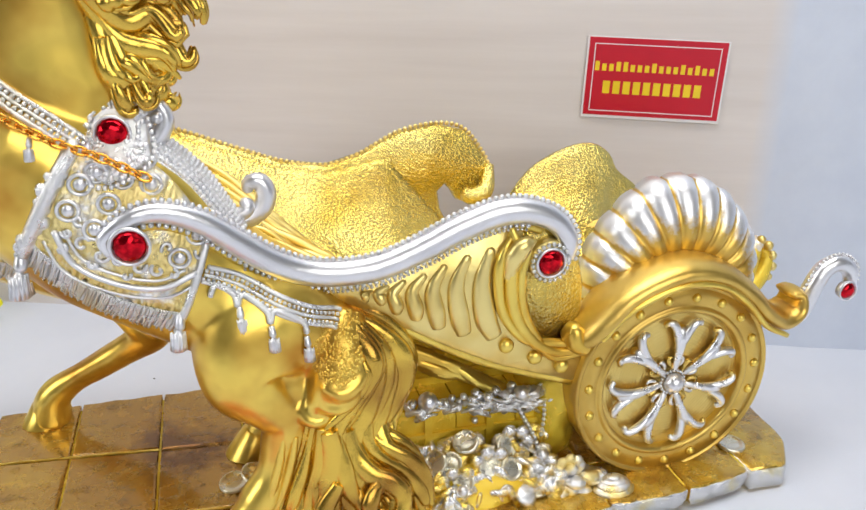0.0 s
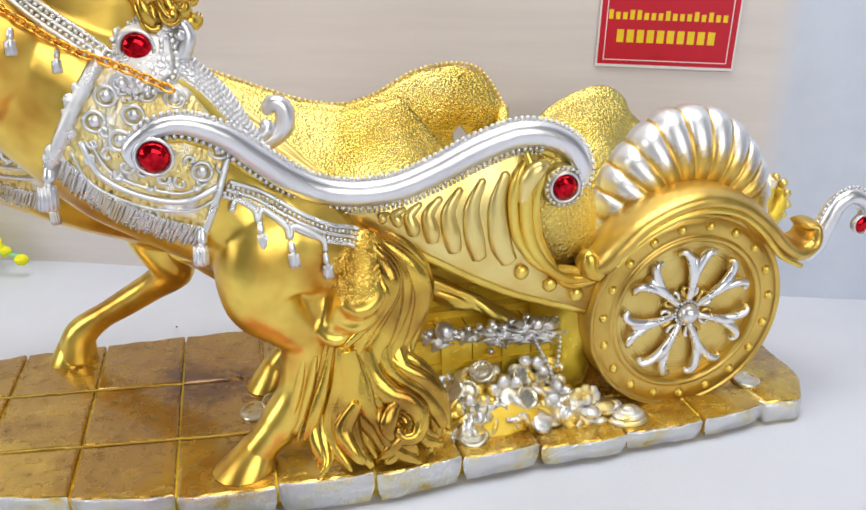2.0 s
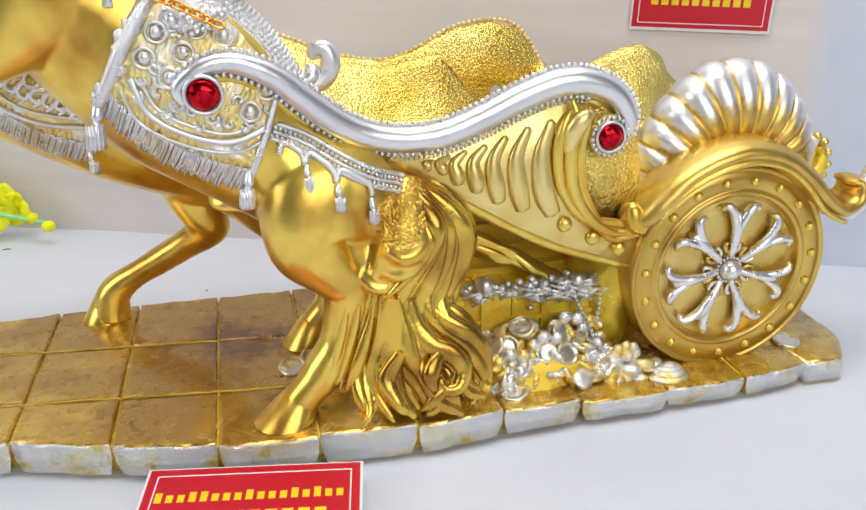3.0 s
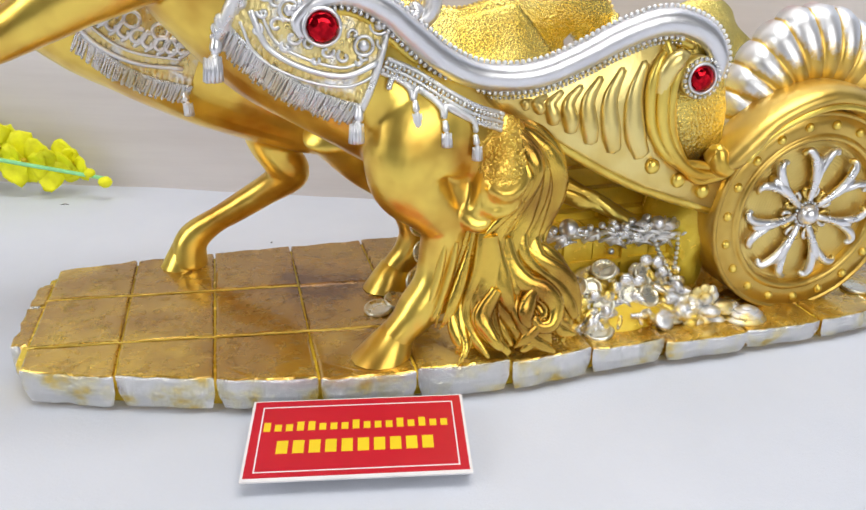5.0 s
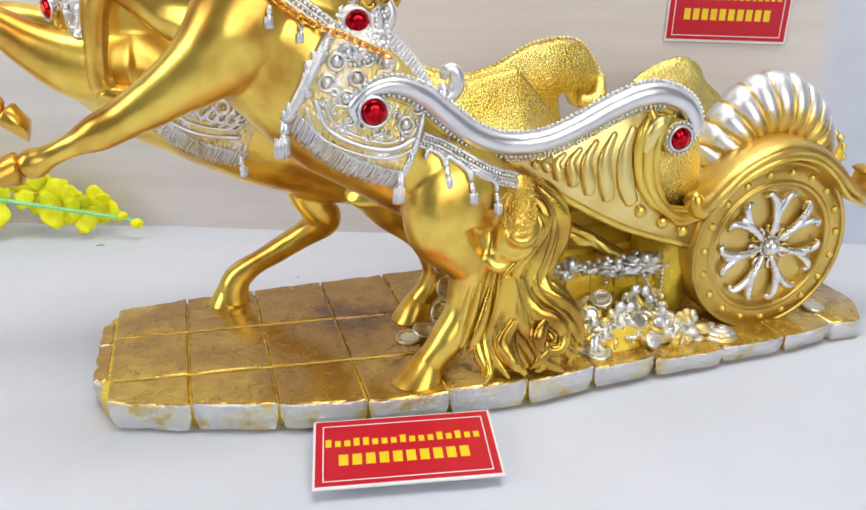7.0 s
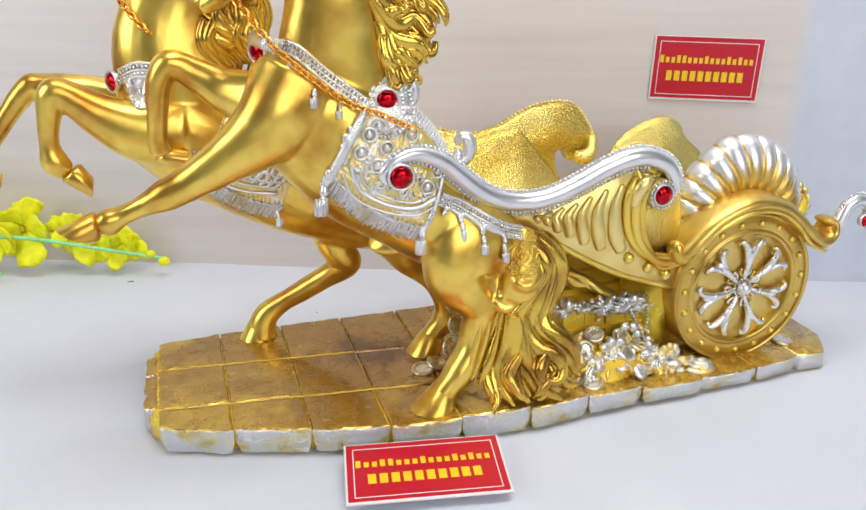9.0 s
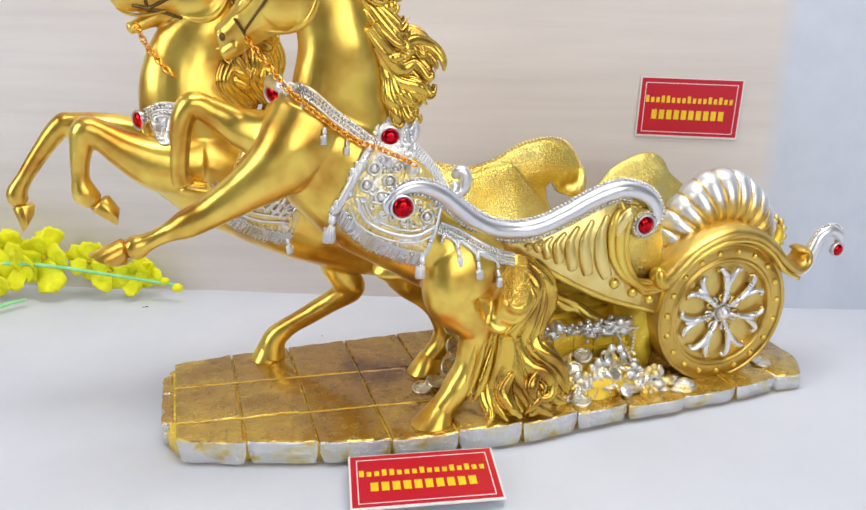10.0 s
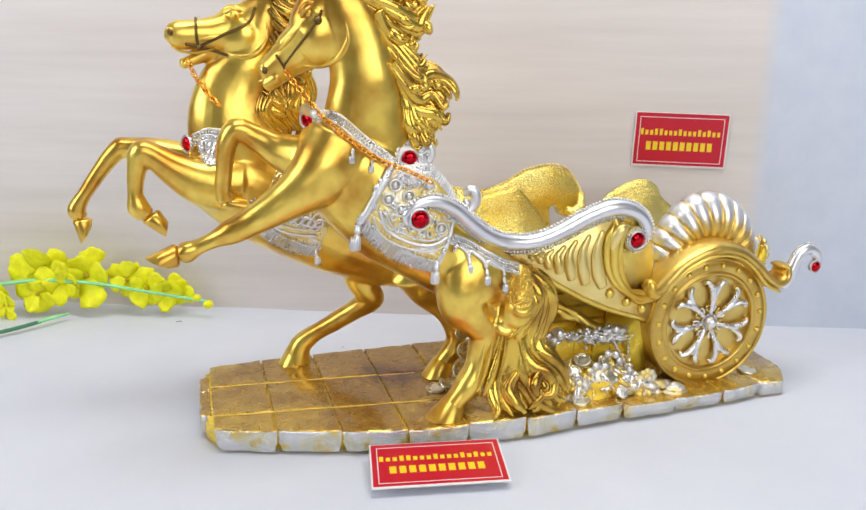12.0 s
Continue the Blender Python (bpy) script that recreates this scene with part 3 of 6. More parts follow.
def near_extra(out, tree):
    rnd = random.Random(5)
    # mane: flame-shaped locks that leave the crest, run down the neck and curl outward
    locks = [
        [(-0.086, 0.338), (-0.068, 0.340), (-0.052, 0.334), (-0.040, 0.326), (-0.032, 0.327), (-0.028, 0.334)],
        [(-0.076, 0.324), (-0.060, 0.319), (-0.046, 0.309), (-0.034, 0.304), (-0.027, 0.308), (-0.0225, 0.318)],
        [(-0.062, 0.313), (-0.052, 0.301), (-0.045, 0.293), (-0.038, 0.290), (-0.033, 0.296)],
        [(-0.057, 0.305), (-0.048, 0.292), (-0.040, 0.283), (-0.031, 0.278), (-0.0245, 0.2835)],
        [(-0.052, 0.291), (-0.044, 0.277), (-0.034, 0.270), (-0.021, 0.270), (-0.011, 0.267), (-0.005, 0.259), (-0.0045, 0.250)],
        [(-0.049, 0.279), (-0.041, 0.264), (-0.031, 0.256), (-0.021, 0.256), (-0.0155, 0.251), (-0.0140, 0.257)],
        [(-0.046, 0.267), (-0.038, 0.252), (-0.029, 0.244), (-0.021, 0.241), (-0.0150, 0.2335)],
        [(-0.043, 0.256), (-0.037, 0.242), (-0.031, 0.235), (-0.025, 0.229), (-0.0225, 0.233)],
        [(-0.041, 0.249), (-0.037, 0.236), (-0.034, 0.228), (-0.030, 0.224)],
    ]
    for k, L in enumerate(locks):
        for side, dy, sc in ((0, -0.012, 1.0), (1, -0.004, 0.90), (2, 0.005, 0.96)):
            x0, z0 = L[0]
            n = len(L) - 1
            pts = [(x0 + (x - x0) * sc + 0.0014 * math.sin(2.3 * j + k + 2 * side), CY + dy * (1 - 0.35 * j / n) + 0.0022 * math.sin(1.7 * j + 2 * k + side), z0 + (z - z0) * (1.02 - 0.04 * side) + 0.0014 * math.cos(2.6 * j + side + k)) for j, (x, z) in enumerate(L)]
            lock(out, pts, 0.0042, 0.0024, 0.0022, 5, rnd)
            for m in range(2):
                a = pts[rnd.randrange(1, n)]
                sx, sz, f = rnd.uniform(0.003, 0.009), rnd.uniform(-0.013, -0.003), rnd.choice((0.5, 0.9))
                lock(out, [a, (a[0] + sx * 0.3, a[1] - 0.0022, a[2] + sz * 0.5), (a[0] + sx * 0.75, a[1] - 0.0026, a[2] + sz), (a[0] + sx * 1.2, a[1] - 0.001, a[2] + sz * 0.95), (a[0] + sx * 1.35, a[1], a[2] + sz * f)], 0.0022, 0.0016, 0.0012, 3, rnd)
    # tail: broad locks sweep out from the rump, wind in under the pad and spread in waves on the base
    for pts, wide, thick, ribs in (
        ([(0.038, -0.048, 0.128), (0.0575, -0.051, 0.1175), (0.0690, -0.052, 0.1060), (0.0725, -0.052, 0.0930), (0.0655, -0.054, 0.0775), (0.0605, -0.058, 0.0645), (0.0650, -0.062, 0.0520)], 0.0058, 0.0044, 4),
        ([(0.040, -0.052, 0.126), (0.0550, -0.056, 0.1165), (0.0640, -0.058, 0.1045), (0.0650, -0.058, 0.0935), (0.0590, -0.060, 0.0795), (0.0540, -0.063, 0.0670), (0.0560, -0.066, 0.0560)], 0.0050, 0.0042, 3),
        ([(0.042, -0.056, 0.124), (0.0525, -0.061, 0.1150), (0.0590, -0.063, 0.1055), (0.0585, -0.063, 0.0950), (0.0525, -0.064, 0.0830), (0.0460, -0.066, 0.0720), (0.0440, -0.068, 0.0600)], 0.0044, 0.0038, 3),
        ([(0.045, -0.060, 0.121), (0.0530, -0.066, 0.1130), (0.0555, -0.068, 0.1050), (0.0510, -0.069, 0.0960), (0.0440, -0.069, 0.0865), (0.0375, -0.070, 0.0765), (0.0350, -0.071, 0.0650)], 0.0034, 0.0032, 3),
        ([(0.0505, -0.068, 0.110), (0.0510, -0.071, 0.1030), (0.0455, -0.072, 0.0945), (0.0385, -0.072, 0.0860), (0.0325, -0.070, 0.0780), (0.0290, -0.070, 0.0660)], 0.0028, 0.0027, 3),
        ([(0.0280, -0.068, 0.081), (0.0235, -0.069, 0.0640), (0.0160, -0.071, 0.0460), (0.0090, -0.073, 0.0320)], 0.0032, 0.0024, 3),
        ([(0.0310, -0.069, 0.079), (0.0285, -0.071, 0.0610), (0.0240, -0.073, 0.0440), (0.0240, -0.077, 0.0310), (0.0300, -0.082, 0.0195)], 0.0038, 0.0034, 3),
        ([(0.0340, -0.070, 0.078), (0.0335, -0.072, 0.0610), (0.0310, -0.075, 0.0460), (0.0345, -0.079, 0.0320), (0.0430, -0.083, 0.0200)], 0.0042, 0.0036, 3),
        ([(0.0380, -0.069, 0.075), (0.0390, -0.072, 0.0610), (0.0395, -0.076, 0.0490), (0.0460, -0.079, 0.0370), (0.0510, -0.083, 0.0220)], 0.0042, 0.0036, 3),
        ([(0.0420, -0.067, 0.074), (0.0445, -0.071, 0.0610), (0.0510, -0.075, 0.0520), (0.0600, -0.077, 0.0480), (0.0655, -0.078, 0.0405), (0.0630, -0.080, 0.0325), (0.0560, -0.080, 0.0320), (0.0530, -0.079, 0.0380), (0.0570, -0.079, 0.0415)], 0.0034, 0.0034, 3),
        ([(0.0500, -0.063, 0.078), (0.0520, -0.067, 0.0660), (0.0595, -0.070, 0.0570), (0.0690, -0.071, 0.0480), (0.0755, -0.073, 0.0360), (0.0800, -0.076, 0.0200)], 0.0046, 0.0037, 3),
        ([(0.0560, -0.060, 0.075), (0.0585, -0.064, 0.0640), (0.0660, -0.067, 0.0560), (0.0735, -0.069, 0.0440), (0.0745, -0.074, 0.0300), (0.0690, -0.080, 0.0190)], 0.0034, 0.0034, 3),
        ([(0.0430, -0.076, 0.047), (0.0480, -0.080, 0.0340), (0.0560, -0.083, 0.0250), (0.0640, -0.084, 0.0180)], 0.0034, 0.0031, 3),
        ([(0.0200, -0.070, 0.048), (0.0190, -0.076, 0.0350), (0.0200, -0.081, 0.0260), (0.0150, -0.084, 0.0190)], 0.0032, 0.0029, 3),
        ([(0.0640, -0.066, 0.056), (0.0600, -0.073, 0.0500), (0.0520, -0.078, 0.0460), (0.0480, -0.081, 0.0390), (0.0520, -0.083, 0.0300)], 0.0026, 0.0026, 3),
        ([(0.0690, -0.070, 0.046), (0.0650, -0.078, 0.0360), (0.0690, -0.081, 0.0280), (0.0760, -0.080, 0.0240)], 0.0024, 0.0026, 3),
        ([(0.0360, -0.076, 0.052), (0.0280, -0.080, 0.0400), (0.0330, -0.083, 0.0300), (0.0390, -0.084, 0.0240)], 0.0024, 0.0026, 3),
        ([(0.0560, -0.078, 0.040), (0.0580, -0.083, 0.0330), (0.0500, -0.085, 0.0260), (0.0440, -0.085, 0.0220)], 0.0024, 0.0025, 2),
    ):
        lock(out, pts, wide, thick, 0.0030, ribs, rnd)
    # tendons of the near hind leg
    for dx, r in ((0.0, 0.0022), (0.0055, 0.0024)):
        tube(out, [(0.0135 + dx, -0.0685, 0.074, r * 0.6), (0.0105 + dx, -0.0690, 0.060, r), (0.006 + dx, -0.0700, 0.046, r), (0.001 + dx, -0.0715, 0.036, r * 0.7)], 7, 5)
    # head
    # rim of the jaw, brow and the bony ridge down the face
    for pts, r in (([(-0.0830, 0.3060), (-0.0815, 0.2940), (-0.0880, 0.2820), (-0.0985, 0.2765), (-0.1090, 0.2770)], 0.0020), ([(-0.1020, 0.3180), (-0.1075, 0.3155), (-0.1120, 0.3105)], 0.0018), ([(-0.1120, 0.3020), (-0.1200, 0.2930), (-0.1275, 0.2850)], 0.0015)):
        c = curve_pts(pts, 6)
        tube(out, [(x, skin_y(tree, x, z, CY + 0.004) + 0.0006, z, 0.0005 + r * math.sin(math.pi * (i + 0.5) / len(c))) for i, (x, z) in enumerate(c)], 8, 1)
    hoof(out, (-0.2020, -0.051, 0.1548), (-1, 0, -0.12), 0.0080, (-0.2215, -0.051, 0.1550), (-0.2050, -0.051, 0.1465), 0.0080)
    hoof(out, (-0.1640, 0.007, 0.1770), (0.5, 0, -0.8), 0.0066, (-0.1525, 0.007, 0.1660), (-0.1500, 0.007, 0.1790), 0.0070)
    hoof(out, (-0.0085, -0.0655, 0.0285), (-0.6, 0, -0.8), 0.0086, (-0.0330, -0.068, 0.0182), (-0.0035, -0.067, 0.0178), 0.0135)
    hoof(out, (0.0050, 0.007, 0.0300), (-0.4, 0, -0.9), 0.0090, (-0.0145, 0.007, 0.0182), (0.0110, 0.007, 0.0178), 0.0125)
    tube(out, [(-0.1050, CY - 0.0080, 0.3150, 0.0012), (-0.1090, CY - 0.0085, 0.3125, 0.0015), (-0.1110, CY - 0.0060, 0.3085, 0.0012)], 6)
    tube(out, [(-0.1370, CY + 0.0160, 0.2755, 0.0010), (-0.1345, CY + 0.0150, 0.2770, 0.0014), (-0.1315, CY + 0.0155, 0.2750, 0.0012), (-0.1325, CY + 0.0160, 0.2720, 0.0009)], 6)
    tube(out, [(-0.1380, CY + 0.0200, 0.2660, 0.0008), (-0.1310, CY + 0.0145, 0.2680, 0.0010), (-0.1250, CY + 0.0110, 0.2725, 0.0006)], 6)
    ball(out, Vector((-0.106, CY - 0.007, 0.311)), 0.0028, 10)
    ball(out, Vector((-0.1335, CY + 0.0175, 0.2725)), 0.0022, 8)
    tube(out, [(-0.086, CY - 0.008, 0.336, 0.005), (-0.084, CY - 0.009, 0.345, 0.0045), (-0.082, CY - 0.009, 0.355, 0.001)], 8)


def far_extra(out, tree):
    rnd = random.Random(9)
    for i in range(9):
        u = i / 8
        x0, z0 = np.interp(u, (0, 0.4, 1), (-0.114, -0.110, -0.122)), np.interp(u, (0, 0.4, 1), (0.334, 0.302, 0.252))
        for dy in (-0.015, -0.003):
            a, d = rnd.uniform(0.012, 0.022), rnd.uniform(0.012, 0.022)
            lock(out, [(x0 - 0.010, FY + dy, z0 + 0.004), (x0 - 0.002, FY + dy - 0.003, z0 - d * 0.3), (x0 + a * 0.5, FY + dy - 0.003, z0 - d * 0.8), (x0 + a, FY + dy, z0 - d), (x0 + a * 1.15, FY + dy, z0 - d * 0.7)], 0.0048, 0.0024, 0.0020, 5, rnd)
    for i in range(8):
        j = (i - 3.5) / 3.5
        x, z, w = -0.114 + 0.011 * j, 0.288 + rnd.uniform(-0.012, 0.006), rnd.uniform(-0.003, 0.003)
        lock(out, [(x - 0.006, FY - 0.006, z), (x + 0.003 + w, FY - 0.014, z - 0.020), (x - 0.002 + 0.006 * j - w, FY - 0.018, z - 0.038), (x + 0.005 + w, FY - 0.015, z - 0.054), (x + 0.002 - w, FY - 0.010, max(0.214, z - 0.068))], 0.0046, 0.0026, 0.0020, 5, rnd)
    for pts, r in (([(-0.1270, 0.3060), (-0.1265, 0.2950), (-0.1340, 0.2840), (-0.1450, 0.2805), (-0.1580, 0.2840)], 0.0020), ([(-0.1580, 0.3135), (-0.1500, 0.3160), (-0.1420, 0.3130)], 0.0020), ([(-0.1560, 0.3060), (-0.1680, 0.3030), (-0.1830, 0.3020)], 0.0016), ([(-0.1560, 0.2960), (-0.1680, 0.2940), (-0.1800, 0.2920)], 0.0012)):
        c = curve_pts(pts, 6)
        tube(out, [(x, skin_y(tree, x, z, FY - 0.006) + 0.0006, z, 0.0005 + r * math.sin(math.pi * (i + 0.5) / len(c))) for i, (x, z) in enumerate(c)], 8, 1)
    tube(out, [(-0.165, FY - 0.0105, 0.2865, 0.0007), (-0.178, FY - 0.0095, 0.2840, 0.0011), (-0.1890, FY - 0.0080, 0.2850, 0.0010), (-0.1955, FY - 0.0070, 0.2890, 0.0007)], 6)
    hoof(out, (-0.2722, 0.067, 0.1565), (0.05, 0, -1), 0.0074, (-0.2752, 0.067, 0.1375), (-0.2665, 0.067, 0.1500), 0.0064)
    hoof(out, (-0.2192, 0.029, 0.1645), (0.6, 0, -0.8), 0.0078, (-0.2100, 0.029, 0.1480), (-0.2075, 0.029, 0.1600), 0.0072)
    hoof(out, (-0.1105, FY + 0.022, 0.0290), (-0.3, 0, -0.9), 0.0095, (-0.1280, FY + 0.022, 0.0180), (-0.1040, FY + 0.022, 0.0178), 0.0115)
    tube(out, [(-0.1985, FY - 0.008, 0.2985, 0.0009), (-0.1960, FY - 0.0115, 0.3010, 0.0014), (-0.1925, FY - 0.0115, 0.2995, 0.0012), (-0.1935, FY - 0.0110, 0.2960, 0.0009)], 6)
    ball(out, Vector((-0.150, FY - 0.0125, 0.310)), 0.0027, 10)
    tube(out, [(-0.156, FY - 0.010, 0.312, 0.0012), (-0.150, FY - 0.0135, 0.3145, 0.0014), (-0.144, FY - 0.012, 0.313, 0.0012)], 6)
    ball(out, Vector((-0.1945, FY - 0.0105, 0.2985)), 0.0023, 8)
    tube(out, [(-0.118, FY - 0.008, 0.327, 0.005), (-0.112, FY - 0.010, 0.335, 0.0045), (-0.106, FY - 0.010, 0.345, 0.001)], 8)


# ---- base: a core with tile blocks on it ----
FRONT_X = (-0.196, -0.186, -0.141, -0.095, -0.05, -0.004, 0.04, 0.084, 0.14, 0.19, 0.23, 0.278, 0.300, 0.306)
FRONT_Y = (-0.018, -0.0405, -0.0575, -0.0715, -0.0815, -0.0860, -0.0890, -0.0845, -0.0815, -0.0840, -0.083, -0.075, -0.052, -0.030)


def front(x):
    return float(np.interp(x, FRONT_X, FRONT_Y))


def back(x):
    return float(np.interp(x, (-0.196, -0.187, -0.14, 0.2, 0.262, 0.29), (0.058, 0.075, 0.080, 0.080, 0.045, 0.020)))


def top_z(x):
    return float(np.interp(x, (0.04, 0.15), (0.018, 0.0125)))


bm = bmesh.new()
xs = np.linspace(-0.192, 0.290, 60)
prism(bm, [(x, front(x) + 0.008) for x in xs] + [(x, back(x) - 0.003) for x in xs[::-1]], 0.0, 0.0112, 0.001, 0)
prism(bm, [(x, front(x) + 0.003) for x in np.linspace(-0.190, 0.045, 40)] + [(x, back(x) - 0.003) for x in np.linspace(0.045, -0.190, 40)], 0.0105, 0.0160, 0.001, 0)
BASE = part("base", bm, CAST, FIG, "brown and gold tiled base with silver-brushed edges")
rnd = random.Random(3)
JX = [-0.1865, -0.1420, -0.0965, -0.0495, -0.0040, 0.0420, 0.0860, 0.1280, 0.1760, 0.2220, 0.2620]


def rough_edge(p, q, amp, steps):
    out = []
    for i in range(steps):
        t = i / steps
        k = 0 if i == 0 else rnd.uniform(-amp, amp)
        d = (Vector(q) - Vector(p))
        nrm = Vector((-d.y, d.x)).normalized() if d.length else Vector((0, 0))
        e = Vector(p) + d * t + nrm * k
        out.append((e.x, e.y))
    return out


def tile(corners, amps, z1):
    poly = []
    lobed = amps[0] > 0.0012
    if lobed:
        corners = [(corners[0][0], corners[0][1] + 0.0022), (corners[1][0], corners[1][1] + 0.0022), corners[2], corners[3]]
        for i in range(10):
            t = i / 10
            w = 0.0020 * (1 - abs(2 * t - 1) ** 4) + (rnd.uniform(-0.0006, 0.0006) if i else 0)
            poly.append((corners[0][0] + (corners[1][0] - corners[0][0]) * t, corners[0][1] + (corners[1][1] - corners[0][1]) * t - w))
    for i in range(1 if lobed else 0, 4):
        poly += rough_edge(corners[i], corners[(i + 1) % 4], amps[i], 5 if amps[i] > 0.0005 else 3)
    b = bmesh.new()
    prism(b, poly, 0.0006, z1, 0.0015, foot=0.0028 if lobed else 0.0)
    for f in b.faces:
        q = f.calc_center_median()
        if f.material_index == 1 and min(abs(q.y - front(q.x)), abs(q.y - back(q.x)), abs(q.x + 0.195)) > 0.0045:
            f.material_index = 0
    for v in b.verts:
        if v.co.z > z1 - 0.0002:
            v.co.z += rnd.uniform(-0.0002, 0.0003)
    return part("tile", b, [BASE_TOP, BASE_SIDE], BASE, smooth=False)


G = 0.0005


def long_joint(k, x):
    return (-0.0185 - 0.115 * (x + 0.19) if k == 0 else 0.0345 - 0.10 * (x + 0.19)) if x < 0.05 else (-0.0461 if k == 0 else 0.0105)


for i in range(len(JX) - 1):
    x0, x1 = JX[i] + G, JX[i + 1] - G
    z = top_z((x0 + x1) / 2)
    step = rnd.uniform(-0.0018, 0.0014)
    tile([(x0, front(x0) + step), (x1, front(x1) + step), (x1, long_joint(0, x1) - G), (x0, long_joint(0, x0) - G)], (0.0013, 0.0002, 0.0002, 0.0002), z + rnd.uniform(-0.0004, 0.0004))
    tile([(x0, long_joint(0, x0) + G), (x1, long_joint(0, x1) + G), (x1, long_joint(1, x1) - G), (x0, long_joint(1, x0) - G)], (0.0002,) * 4, z + rnd.uniform(-0.0004, 0.0004))
    tile([(x0, long_joint(1, x0) + G), (x1, long_joint(1, x1) + G), (x1, back(x1)), (x0, back(x0))], (0.0002, 0.0002, 0.001, 0.0002), z + rnd.uniform(-0.0004, 0.0004))
for k in (0, 1):
    b = bmesh.new()
    tube(b, [(x, long_joint(k, x), 0.0178 + rnd.uniform(-0.0002, 0.0003), 0.0007) for x in np.linspace(-0.186, 0.010 if k == 0 else -0.050, 40)], 6, 1)
    part("joint_ridge", b, GOLD, BASE)
# rounded lump that ends the base behind the wheel
b = bmesh.new()
prism(b, [(0.2625 + (0.0415 * max(0, math.cos(a)) ** 0.55) + 0.0007 * math.sin(7 * a), -0.020 + 0.058 * math.sin(a) * (1 + 0.03 * math.sin(9 * a))) for a in np.linspace(-math.pi / 2, math.pi / 2, 40)], 0.0006, 0.0128, 0.003)
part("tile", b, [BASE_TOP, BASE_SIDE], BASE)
tile([(-0.1955, -0.012), (-0.1872, -0.014), (-0.1872, 0.030), (-0.1955, 0.031)], (0.0008, 0.0002, 0.0002, 0.0012), 0.0165)
tile([(-0.1950, 0.032), (-0.1872, 0.0315), (-0.1872, 0.060), (-0.1940, 0.058)], (0.0002, 0.0002, 0.0008, 0.0012), 0.0168)

# ---- horses ----
HORSE, SKIN = cast_body("horse", NEAR, near_extra)
tagged(HORSE, "rearing horse with wavy mane and tail, burnished gold paint")
HORSE2, SKIN2 = cast_body("horse", FAR, far_extra)
tagged(HORSE2, "rearing horse with head held level and mouth open, burnished gold paint")


# ---- gems ----
def gem(p, r, parent, tilt=0.0, label="round red faceted glass gem in a silver cup"):
    """A cut stone facing the seen side, in a rim of silver."""
    r *= 0.94
    m = Matrix.Translation(p) @ Matrix.Rotation(tilt, 4, "Z")
    b = bmesh.new()
    ring = [(r * 1.14 * math.cos(a), -0.0008, r * 1.14 * math.sin(a), r * 0.13) for a in np.linspace(0, 2 * math.pi, 21)]
    tube(b, ring, 8, 2)
    bmesh.ops.create_cone(b, cap_ends=True, segments=20, radius1=r * 1.12, radius2=r * 1.05, depth=0.003, matrix=Matrix.Translation((0, 0.0014, 0)) @ Matrix.Rotation(radians(90), 4, "X"))
    cup = part("gem_setting", b, SILVER, parent)
    cup.matrix_basis = m
    b = bmesh.new()
    rings = []
    for k, (rr, y, off) in enumerate(((1.0, -0.0006, 0), (0.84, -0.0022, 0.5), (0.60, -0.0033, 0), (0.40, -0.0037, 0.5))):
        rings.append([b.verts.new((r * rr * math.cos(2 * math.pi * (j + off) / 12), y * r / 0.0075, r * rr * math.sin(2 * math.pi * (j + off) / 12))) for j in range(12)])
    for k, (a, c) in enumerate(zip(rings, rings[1:])):
        s = 0 if k % 2 == 0 else 1
        for j in range(12):
            b.faces.new((a[j], a[(j + 1) % 12], c[(j + s) % 12]))
            b.faces.new((c[j], c[(j + 1) % 12], a[(j + 1 - s) % 12]) if s == 0 else (c[j], c[(j + 1) % 12], a[j]))
    b.faces.new(rings[-1])
    b.faces.new(rings[0][::-1])
    part("gem", b, GEM, cup, label, smooth=False)
    return cup


# ---- harness of the near horse ----
def on_skin(tree, x, z, lift=0.0, fall=-0.066):
    return Vector((x, min(skin_y(tree, x, z, fall), fall + 0.035) - lift, z))


def skin_line(tree, pts, lift, k=6, fall=-0.066):
    return [on_skin(tree, x, z, lift, fall) for x, z in curve_pts(pts, k)]


def cord(bmx, tree, pts, r, lift=0.0008, k=6, fall=-0.066, n=6):
    tube(bmx, [(*p, r) for p in skin_line(tree, pts, lift, k, fall)], n, 1)


def cloth_patch(tree, c, nu, nv, lift, relief, fall):
    """Cloth draped on the flank over the four-cornered patch c (top front, bottom front, bottom back, top back, each x, z)."""
    b = bmesh.new()
    tf, bf, bb, tb = [np.array(p) for p in c]
    grid = []
    for j in range(nv + 1):
        v = j / nv
        row = []
        for i in range(nu + 1):
            u = i / nu
            p = (tf * (1 - v) + bf * v) * (1 - u) + (tb * (1 - v) + bb * v) * u
            p = p + np.array((0.004, 0.010)) * math.sin(math.pi * u) * (1 - v) + np.array((-0.003, -0.005)) * math.sin(math.pi * u) * v
            q = on_skin(tree, p[0], p[1], lift + relief(u, v), fall)
            row.append(b.verts.new(q))
        grid.append(row)
    for a, d in zip(grid, grid[1:]):
        for i in range(nu):
            b.faces.new((a[i], a[i + 1], d[i + 1], d[i]))
    ob_faces = bmesh.ops.extrude_face_region(b, geom=b.faces[:])
    for v in [g for g in ob_faces["geom"] if isinstance(g, bmesh.types.BMVert)]:
        v.co.y += 0.004
    return b


